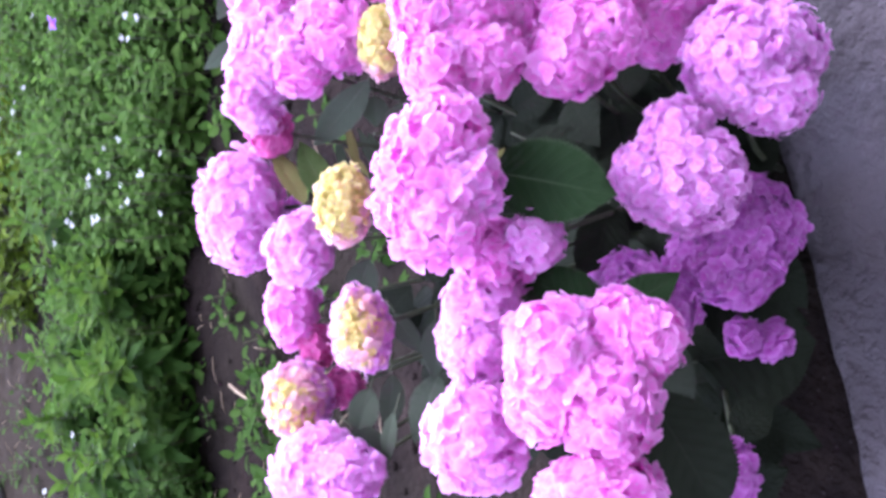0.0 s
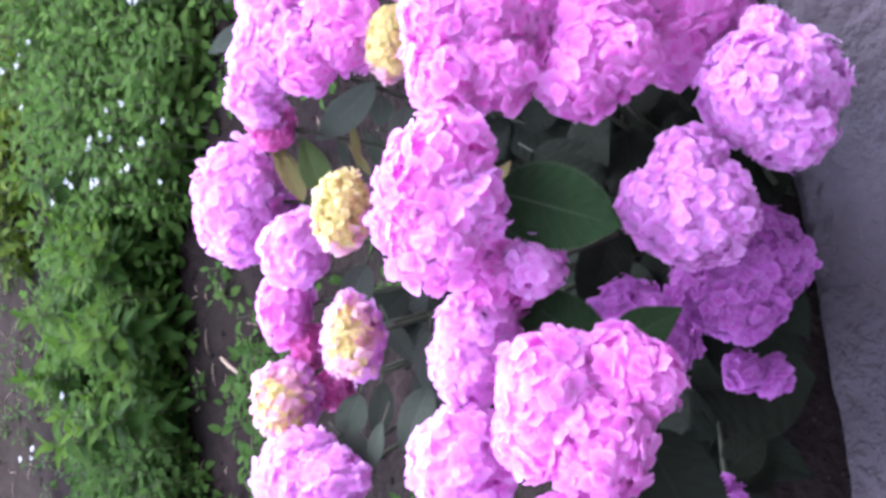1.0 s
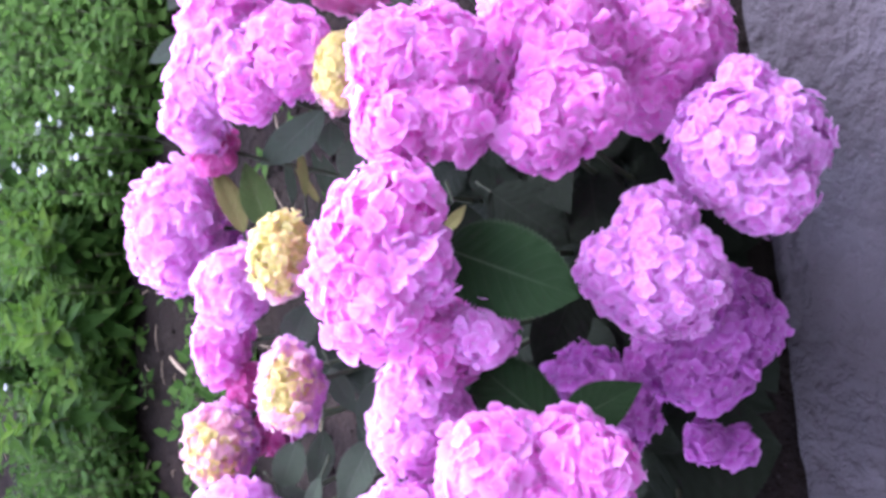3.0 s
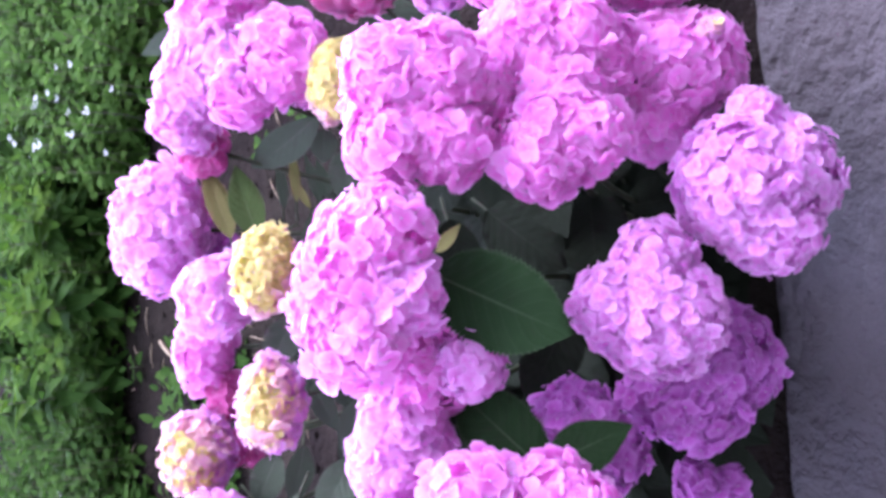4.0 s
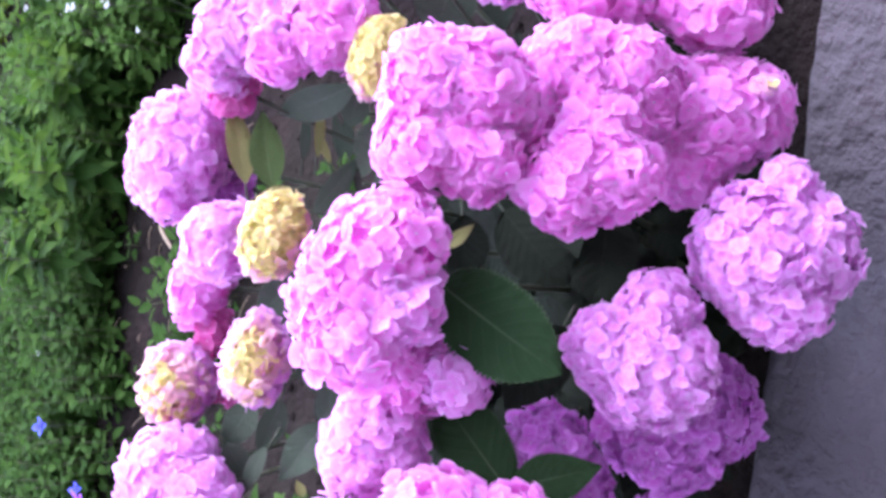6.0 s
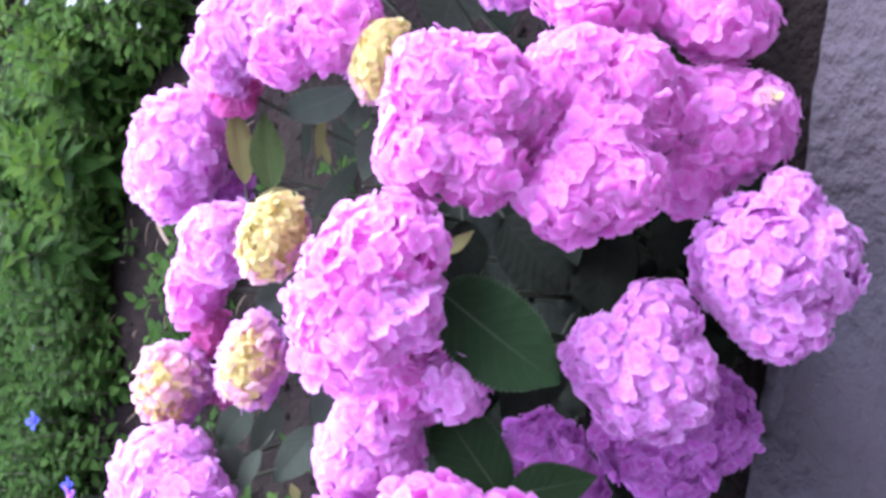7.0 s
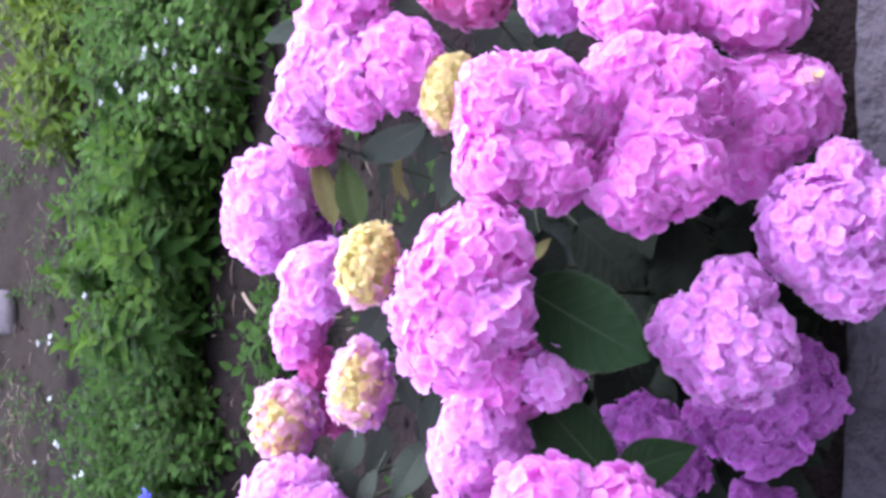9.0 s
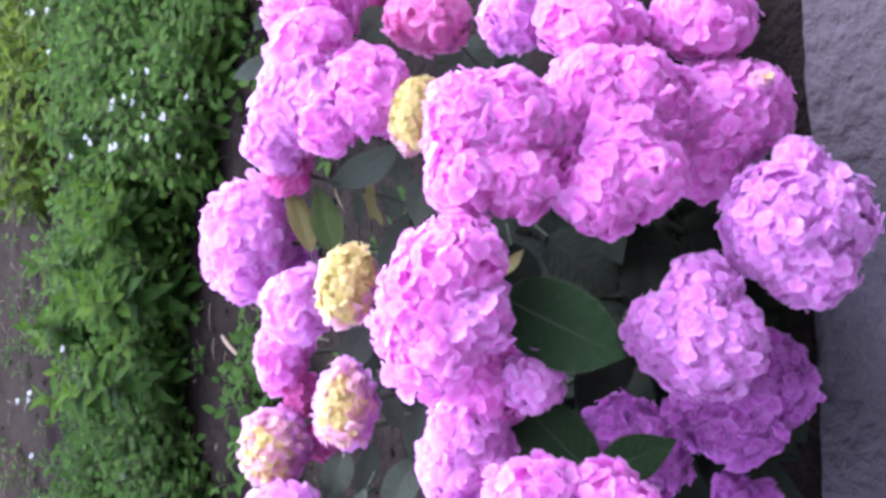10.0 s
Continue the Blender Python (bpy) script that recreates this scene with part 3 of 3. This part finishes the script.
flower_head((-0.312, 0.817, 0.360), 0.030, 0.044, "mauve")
# Three heads out of view, added to shade the low leaves at this end.
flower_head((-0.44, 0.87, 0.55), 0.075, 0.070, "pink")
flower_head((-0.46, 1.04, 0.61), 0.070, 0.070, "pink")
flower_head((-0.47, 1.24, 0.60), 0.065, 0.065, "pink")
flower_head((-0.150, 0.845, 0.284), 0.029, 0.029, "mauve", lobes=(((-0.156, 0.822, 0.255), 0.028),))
leaf((0.090, 0.972, 0.604), (0.049, 0.832, 0.548), 0.100, 0, "fresh")
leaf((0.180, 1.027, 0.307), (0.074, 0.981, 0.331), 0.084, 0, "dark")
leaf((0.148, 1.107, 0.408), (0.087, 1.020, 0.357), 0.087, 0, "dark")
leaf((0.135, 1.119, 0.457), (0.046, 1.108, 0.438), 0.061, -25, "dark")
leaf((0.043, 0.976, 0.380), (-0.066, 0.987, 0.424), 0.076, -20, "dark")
leaf((-0.113, 0.874, 0.509), (-0.043, 0.971, 0.553), 0.078, 0, "fresh")
leaf((-0.102, 0.868, 0.514), (-0.053, 0.808, 0.463), 0.055, 0, "fresh")
leaf((0.085, 1.395, 0.607), (0.176, 1.472, 0.612), 0.036, 14, "yellow")
leaf((0.088, 1.362, 0.586), (0.178, 1.412, 0.598), 0.046, -10, "young")
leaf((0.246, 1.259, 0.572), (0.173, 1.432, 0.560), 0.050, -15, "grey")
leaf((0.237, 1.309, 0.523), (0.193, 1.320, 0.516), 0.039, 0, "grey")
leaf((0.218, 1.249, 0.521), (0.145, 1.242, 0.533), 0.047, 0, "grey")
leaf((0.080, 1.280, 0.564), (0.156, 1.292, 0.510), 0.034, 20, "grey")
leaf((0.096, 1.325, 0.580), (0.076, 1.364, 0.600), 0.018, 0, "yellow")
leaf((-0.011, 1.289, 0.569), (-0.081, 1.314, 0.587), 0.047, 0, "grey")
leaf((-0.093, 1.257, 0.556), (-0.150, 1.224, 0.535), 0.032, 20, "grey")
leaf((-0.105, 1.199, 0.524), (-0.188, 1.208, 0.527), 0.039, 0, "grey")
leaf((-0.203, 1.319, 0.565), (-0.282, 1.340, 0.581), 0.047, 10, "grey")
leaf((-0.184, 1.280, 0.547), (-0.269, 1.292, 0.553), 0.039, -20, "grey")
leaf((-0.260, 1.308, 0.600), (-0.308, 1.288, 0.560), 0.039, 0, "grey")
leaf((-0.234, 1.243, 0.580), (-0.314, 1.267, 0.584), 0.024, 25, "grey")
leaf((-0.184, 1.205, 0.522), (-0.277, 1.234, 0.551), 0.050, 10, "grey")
leaf((-0.274, 1.178, 0.547), (-0.257, 1.190, 0.556), 0.013, 0, "yellow")
leaf((0.434, 1.350, 0.389), (0.343, 1.336, 0.400), 0.089, 0, "grey")
leaf((0.097, 1.092, 0.498), (0.131, 1.080, 0.475), 0.016, 0, "yellow")
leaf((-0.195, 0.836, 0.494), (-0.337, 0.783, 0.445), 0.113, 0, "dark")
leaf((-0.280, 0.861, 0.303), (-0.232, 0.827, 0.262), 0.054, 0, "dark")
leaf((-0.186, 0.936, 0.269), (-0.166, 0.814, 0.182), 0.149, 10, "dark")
leaf((0.445, 1.343, 0.539), (0.402, 1.389, 0.555), 0.056, 0, "grey")
leaf((0.375, 1.569, 0.593), (0.331, 1.643, 0.630), 0.036, -20, "grey")
leaf((0.457, 1.602, 0.589), (0.414, 1.615, 0.613), 0.031, 0, "grey")
leaf((0.134, 1.385, 0.511), (0.210, 1.388, 0.524), 0.015, 15, "yellow")
leaf((0.121, 1.421, 0.509), (0.192, 1.423, 0.522), 0.016, 15, "grey")
leaf((0.134, 1.398, 0.463), (0.200, 1.408, 0.487), 0.018, 15, "grey")
leaf((0.124, 1.414, 0.469), (0.172, 1.427, 0.502), 0.012, 15, "yellow")
leaf((0.138, 1.407, 0.442), (0.193, 1.412, 0.464), 0.020, 15, "grey")


def shoot(x, y, z):
    """A short leafy side shoot near the ground."""
    foot = np.array((x * 0.8, y + 0.05, -0.05))
    line = bend(foot, (x, y, z), (0.01, 0.01, 0), 9)
    v, f, uv = tube(line, np.linspace(0.005, 0.0025, 9), 6)
    part("stem", mesh_of("stem", v - foot, f, [STEM], None, uv), shrub, Vector(foot) - BUSH)
    STEMS.append((line, -0.10))


# Shoots added to shade the soil and fill gaps below the blooms.
for side_x, side_y, side_z in ((-0.48, 0.99, 0.30), (-0.36, 1.00, 0.28), (0.02, 1.04, 0.22), (0.16, 1.05, 0.22), (-0.42, 1.14, 0.42),
                               (-0.54, 1.12, 0.40), (0.46, 1.16, 0.30), (0.56, 1.18, 0.34), (0.60, 1.30, 0.42), (0.30, 1.16, 0.28), (0.10, 1.42, 0.40),
                               (0.20, 1.46, 0.42), (0.28, 1.40, 0.38), (0.15, 1.32, 0.36), (0.00, 1.30, 0.38), (-0.15, 1.30, 0.38), (-0.25, 1.26, 0.36), (-0.05, 1.16, 0.34), (0.20, 1.20, 0.36)):
    shoot(side_x, side_y, side_z)


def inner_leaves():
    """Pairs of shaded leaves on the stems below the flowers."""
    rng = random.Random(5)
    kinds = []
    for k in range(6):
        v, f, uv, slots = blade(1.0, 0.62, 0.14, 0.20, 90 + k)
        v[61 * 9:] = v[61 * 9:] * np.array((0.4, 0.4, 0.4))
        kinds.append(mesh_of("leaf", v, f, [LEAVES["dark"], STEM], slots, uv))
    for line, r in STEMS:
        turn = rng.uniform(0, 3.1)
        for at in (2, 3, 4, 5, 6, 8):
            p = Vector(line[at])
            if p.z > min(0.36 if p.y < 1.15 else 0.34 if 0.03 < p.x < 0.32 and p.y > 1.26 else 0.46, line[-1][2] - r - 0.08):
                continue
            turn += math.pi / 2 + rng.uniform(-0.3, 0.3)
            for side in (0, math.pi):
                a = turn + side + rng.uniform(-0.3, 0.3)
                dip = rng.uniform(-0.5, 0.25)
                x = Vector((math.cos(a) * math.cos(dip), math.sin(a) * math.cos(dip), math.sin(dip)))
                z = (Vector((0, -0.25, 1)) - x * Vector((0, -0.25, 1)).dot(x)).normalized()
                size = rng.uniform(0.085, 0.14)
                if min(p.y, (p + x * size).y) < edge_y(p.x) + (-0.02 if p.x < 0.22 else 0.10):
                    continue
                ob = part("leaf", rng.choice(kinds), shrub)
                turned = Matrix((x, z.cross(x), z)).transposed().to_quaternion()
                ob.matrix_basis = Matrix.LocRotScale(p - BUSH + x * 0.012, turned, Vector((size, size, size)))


inner_leaves()

# ---- weeds behind the shrub ----


def small_leaf(length, width, droop, seed, pointed=0.8):
    """A little folded leaf along x."""
    rng = random.Random(seed)
    verts, uv = [], []
    for u in (0.0, 0.28, 0.68, 1.0):
        half = 0.5 * width * math.sin(math.pi * (0.06 + 0.9 * u) ** pointed)
        for v in (-1, 0, 1):
            verts.append((u * length, v * half, -droop * length * u * u + 0.3 * half * abs(v) + 0.03 * length * math.sin(7 * u + v + seed)))
            uv.append((u, 0.5 + 0.5 * v))
    return np.array(verts), grid_faces(4, 3), np.array(uv)


def sprig(pile, foot, height, leaves, length, width, rng, lean=0.25, pointed=0.8):
    """A leafy weed: leaves in turns up a leaning stalk, smaller towards the top."""
    a = rng.uniform(0, 6.3)
    tilt = np.array((math.cos(a), math.sin(a), 0)) * lean * height * rng.random()
    turn = rng.uniform(0, 6.3)
    for k in range(leaves):
        u = (k + 0.6) / leaves
        p = np.array(foot) + tilt * u * u + np.array((0, 0, height * u))
        turn += 2.4 + rng.uniform(-0.4, 0.4)
        up = -0.15 + 0.95 * u * u + rng.uniform(-0.3, 0.3)
        x = np.array((math.cos(turn) * math.cos(up), math.sin(turn) * math.cos(up), math.sin(up)))
        y = np.array((-math.sin(turn), math.cos(turn), rng.uniform(-0.35, 0.35)))
        y /= np.linalg.norm(y)
        z = np.cross(x, y)
        v, f, uv = small_leaf(length * rng.uniform(0.7, 1.2) * (1.1 - 0.45 * u), width * rng.uniform(0.8, 1.2) * (1.1 - 0.4 * u), rng.uniform(0.0, 0.35), k, pointed)
        pile.add(v @ np.array([x, y, z]) + p + x * 0.012, f, uv, 0)
    v, f, uv = tube([np.array(foot) - (0, 0, 0.02), np.array(foot) + tilt * 0.25 + (0, 0, height * 0.5), np.array(foot) + tilt + (0, 0, height)], (0.0022, 0.0018, 0.0010), 4)
    pile.add(v, f, uv, 1)


def weed_patch(label, inside, box, count, height, leaves, length, width, material, seed, pointed=0.8):
    """Weeds that cover a stretch of soil; inside tells how dense they stand at a place (0 to 1)."""
    rng, pile = random.Random(seed), Pile()
    x0, x1, y0, y1 = box
    done = 0
    while done < count:
        x, y = rng.uniform(x0, x1), rng.uniform(y0, y1)
        done += 1
        thick = inside(x, y) + 0.35 * noise.noise((x * 2.6, y * 2.6, seed))
        if rng.random() > thick:
            continue
        h = height * rng.uniform(0.55, 1.15) * min(1.0, 0.45 + thick)
        sprig(pile, (x, y, lie(x, y)), h, leaves, length, width, rng, pointed=pointed)
    ob = new("weeds", pile.mesh("weeds", [material, WEED_STEM]))
    tagged(ob, label, "weeds", kind="stuff")


def blob(cx, cy, rx, ry):
    return lambda x, y: 1.6 * (1 - ((x - cx) / rx) ** 2 - ((y - cy) / ry) ** 2)


weed_patch("dense low green weeds with small oval leaves on soil", blob(1.05, 3.45, 1.30, 0.88), (-0.25, 2.3, 2.6, 4.4), 2300, 0.23, 14, 0.052, 0.036, COVER_LEAF, 1)
weed_patch("low round-leaved green weeds growing on bare soil", blob(-1.14, 3.30, 0.66, 0.62), (-1.9, -0.4, 2.5, 4.0), 1350, 0.19, 12, 0.042, 0.033, ROUND_LEAF, 2, 0.95)
weed_patch("yellow-green leafy weeds further off in the garden", blob(0.62, 4.70, 0.85, 0.62), (-0.3, 1.5, 4.0, 5.4), 420, 0.26, 12, 0.085, 0.036, LIME_LEAF, 3)
weed_patch("low dark green weeds under the taller ones", blob(-0.28, 3.55, 0.52, 0.56), (-0.8, 0.25, 2.9, 4.2), 560, 0.19, 12, 0.055, 0.034, COVER_LEAF, 7)
weed_patch("dull green broad-leaved weeds close behind the shrub", blob(-0.50, 2.46, 0.26, 0.22), (-0.8, -0.2, 2.2, 2.7), 42, 0.13, 7, 0.055, 0.036, ROUND_LEAF, 12)
weed_patch("sparse green weeds at the garden's far side", lambda x, y: 0.42, (-2.2, 1.2, 3.9, 6.2), 460, 0.09, 8, 0.042, 0.022, ROUND_LEAF, 4)
weed_patch("scattered seedlings on the soil behind the shrub", lambda x, y: 0.30, (-0.9, 0.9, 1.9, 3.0), 230, 0.08, 7, 0.046, 0.026, ROUND_LEAF, 6)


def tall_weed():
    """A star-topped weed: stalk and long pointed leaves."""
    rng = random.Random(11)
    plant = tagged(new("tall_weed"), "tall green weed with long pointed leaves", "weed", "tall weeds on the soil")
    line = bend((0, 0, -0.03), (0.05, -0.03, 0.30), (0.02, 0.01, 0), 7)
    v, f, uv = tube(line, np.linspace(0.0045, 0.002, 7), 5)
    part("stem", mesh_of("stem", v, f, [WEED_STEM], None, uv), plant)
    kinds = [mesh_of("leaf", *small_leaf(1.0, 0.52, 0.18 + 0.10 * k, k, 0.75)[:2], [TALL_LEAF], None, small_leaf(1.0, 0.42, 0.25, k, 0.75)[2]) for k in range(4)]
    young = [mesh_of("leaf", *small_leaf(1.0, 0.50, 0.10, k, 0.75)[:2], [STAR_LEAF], None, small_leaf(1.0, 0.36, 0.12, k, 0.75)[2]) for k in range(4)]
    turn = 0.0
    for k in range(32):
        u = 0.12 + 0.88 * (k / 31) ** 0.8
        p = Vector(line[min(6, int(u * 6))]).lerp(Vector(line[min(6, int(u * 6) + 1)]), (u * 6) % 1)
        turn += 2.4 + rng.uniform(-0.2, 0.2)
        up = -0.1 + (0.35 if k < 28 else 0.75) * u ** 3 + rng.uniform(-0.15, 0.15)
        x = Vector((math.cos(turn) * math.cos(up), math.sin(turn) * math.cos(up), math.sin(up)))
        y = Vector((-math.sin(turn), math.cos(turn), rng.uniform(-0.2, 0.2))).normalized()
        size = (0.090 - 0.018 * u if k < 28 else 0.05) * rng.uniform(0.85, 1.15)
        ob = part("leaf", (kinds if k < 20 else young)[k % 4], plant)
        ob.matrix_basis = Matrix.LocRotScale(p, Matrix((x, y, x.cross(y))).transposed().to_quaternion(), Vector((size, size, size)))
    return plant


def stand(first, spots, seed):
    """Sets the first thing and its copies at the spots, each turned and sized a little differently."""
    rng = random.Random(seed)
    for k, (x, y, lift) in enumerate(spots):
        m = Matrix.LocRotScale((x, y, lie(x, y) + lift), Euler((rng.uniform(-0.15, 0.15), rng.uniform(-0.15, 0.15), rng.uniform(0, 6.3))), None)
        s = rng.uniform(0.75, 1.2)
        if k == 0:
            first.matrix_basis = m
        else:
            ob = copy_thing(first, m)
            ob.scale = (s, s, s)


rng_spots = random.Random(21)
tall_spots = [(rng_spots.uniform(-0.66, 0.10), rng_spots.uniform(3.04, 3.72), 0.0) for _ in range(30)]
stand(tall_weed(), tall_spots, 8)


def tiny_flower(name, label, category, group, material, petals, length, height, puffs=((0.0, 0.0),)):
    """A little flower on a thin stalk."""
    plant = tagged(new(name), label, category, group)
    v, f, uv = tube(bend((0, 0, 0), (0.01, 0.0, height), (0.01, 0, 0), 4), (0.0016, 0.0014, 0.0012, 0.001), 4)
    part("stalk", mesh_of("stalk", v, f, [STEM], None, uv), plant)
    pile = Pile()
    for side, rise in puffs:
        for k in range(petals):
            a = math.tau * k / petals + side
            v, f, uv = small_leaf(length, length * 0.75, 0.1, k, 0.9)
            slope = 0.25 + 0.5 * (k % 2)
            shift = (0.01 + 1.1 * length * math.cos(side) * (rise > 0), 1.1 * length * math.sin(side) * (rise > 0), height + rise)
            pile.add(v @ np.array([(math.cos(a), math.sin(a), slope), (-math.sin(a), math.cos(a), 0), (0, 0, 1)]) + shift, f, uv, 0)
    part("blossom", pile.mesh("blossom", [material]), plant)
    return plant


white_spots = []
for cx, cy, spread, many in ((0.27, 3.15, 0.07, 12), (0.24, 2.80, 0.03, 3), (0.11, 3.42, 0.05, 5), (0.62, 3.94, 0.12, 9), (0.58, 2.95, 0.14, 5), (-0.98, 3.75, 0.16, 7), (-0.80, 3.85, 0.05, 2), (-0.75, 3.1, 0.2, 3)):
    white_spots += [(rng_spots.gauss(cx, spread), rng_spots.gauss(cy, spread), 0.0) for _ in range(many)]
stand(tiny_flower("white_flower", "tiny white weed flower on a thin stalk", "flower", "white weed flowers", WHITE_PETAL, 8, 0.0058, 0.23, ((0.0, 0.0), (0.4, 0.004), (2.4, 0.006), (4.3, 0.003))), white_spots, 31)
stand(tiny_flower("violet_flower", "small violet flower among green weeds", "flower", "violet flowers", VIOLET_PETAL, 5, 0.028, 0.24), [(0.80, 3.42, 0.0), (-1.00, 2.56, -0.08), (-1.05, 2.60, -0.09)], 33)
stand(tiny_flower("blue_flower", "small blue flower among round-leaved weeds", "flower", "blue weed flowers", BLUE_PETAL, 6, 0.030, 0.18), [(-0.99, 2.90, 0.03), (-1.30, 3.31, 0.03), (-1.12, 2.75, 0.0)], 34)

# ---- stones, clods and dry bits ----


def pebble(seed, flat=0.7):
    """An uneven lump of unit radius."""
    bm = bmesh.new()
    bmesh.ops.create_icosphere(bm, subdivisions=2, radius=1.0)
    for v in bm.verts:
        v.co *= 1 + 0.28 * noise.noise(v.co * 1.3 + Vector((seed * 3.1, 0, 0))) + 0.08 * noise.noise(v.co * 4 + Vector((seed, 5, 0)))
        v.co.z *= flat
    verts = np.array([tuple(v.co) for v in bm.verts])
    faces = [tuple(v.index for v in q.verts) for q in bm.faces]
    bm.free()
    return verts, faces


def clods():
    rng, pile = random.Random(9), Pile()
    lumps = [pebble(k) for k in range(6)]
    for _ in range(1500):
        x, y = rng.uniform(-1.3, 1.2), 1.1 + 4.5 * rng.random() ** 1.3
        if y < edge_y(x) + 0.06:
            continue
        v, f = rng.choice(lumps)
        s = 0.003 + 0.011 * rng.random() ** 3
        pile.add(v * s + (x, y, lie(x, y) + s * 0.2), f, np.zeros((len(v), 2)), 0)
    ob = new("soil_clods", pile.mesh("soil_clods", [SOIL]))
    tagged(ob, "small crumbs and clods of dark soil", "soil", kind="stuff")


clods()


def stone(x, y, sx, sy, sz, turn, label):
    v, f = pebble(int(abs(x * 10)) + 3, 1.0)
    v = np.sign(v) * np.abs(v) ** 0.6 * np.array((sx, sy, sz))
    ob = new("stone", mesh_of("stone", v, f, [STONE], None, np.zeros((len(v), 2))))
    ob.location, ob.rotation_euler = (x, y, lie(x, y) + sz * 0.5), (0.05, -0.08, turn)
    tagged(ob, label, "stone")


stone(-1.04, 5.27, 0.11, 0.15, 0.030, 0.25, "broad pale grey stone slab lying on bare soil")


def straw():
    """Dry stalks lying on the soil."""
    rng, pile = random.Random(14), Pile()
    for cx, cy, spread, many in ((-1.46, 4.98, 0.14, 50), (-0.3, 4.9, 0.5, 30), (-0.3, 2.6, 0.35, 60), (-0.6, 4.6, 0.4, 40)):
        for _ in range(many):
            x, y, a, l = rng.gauss(cx, spread), rng.gauss(cy, spread), rng.uniform(0, 6.3), rng.uniform(0.02, 0.08)
            z = lie(x, y) + 0.006
            v, f, uv = tube(bend((x, y, z), (x + l * math.cos(a), y + l * math.sin(a), z + rng.uniform(0, 0.02)), (0, 0, 0.005), 4), (0.0012, 0.0016, 0.0014, 0.0008), 4)
            pile.add(v, f, uv, 0)
    ob = new("dry_straw", pile.mesh("dry_straw", [DRY]))
    tagged(ob, "dry straw-coloured plant bits scattered on soil", "straw", kind="stuff")


straw()


def dry_stick(a, b):
    v, f, uv = tube(bend(a, b, (0, 0, 0.006), 6), (0.004, 0.006, 0.006, 0.005, 0.004, 0.002), 6)
    ob = new("dry_stick", mesh_of("dry_stick", v - np.array(a), f, [DRY], None, uv))
    ob.location = a
    tagged(ob, "short pale dry stick lying on dark soil", "stick")


dry_stick((-0.35, 2.80, 0.03), (-0.40, 2.66, 0.02))
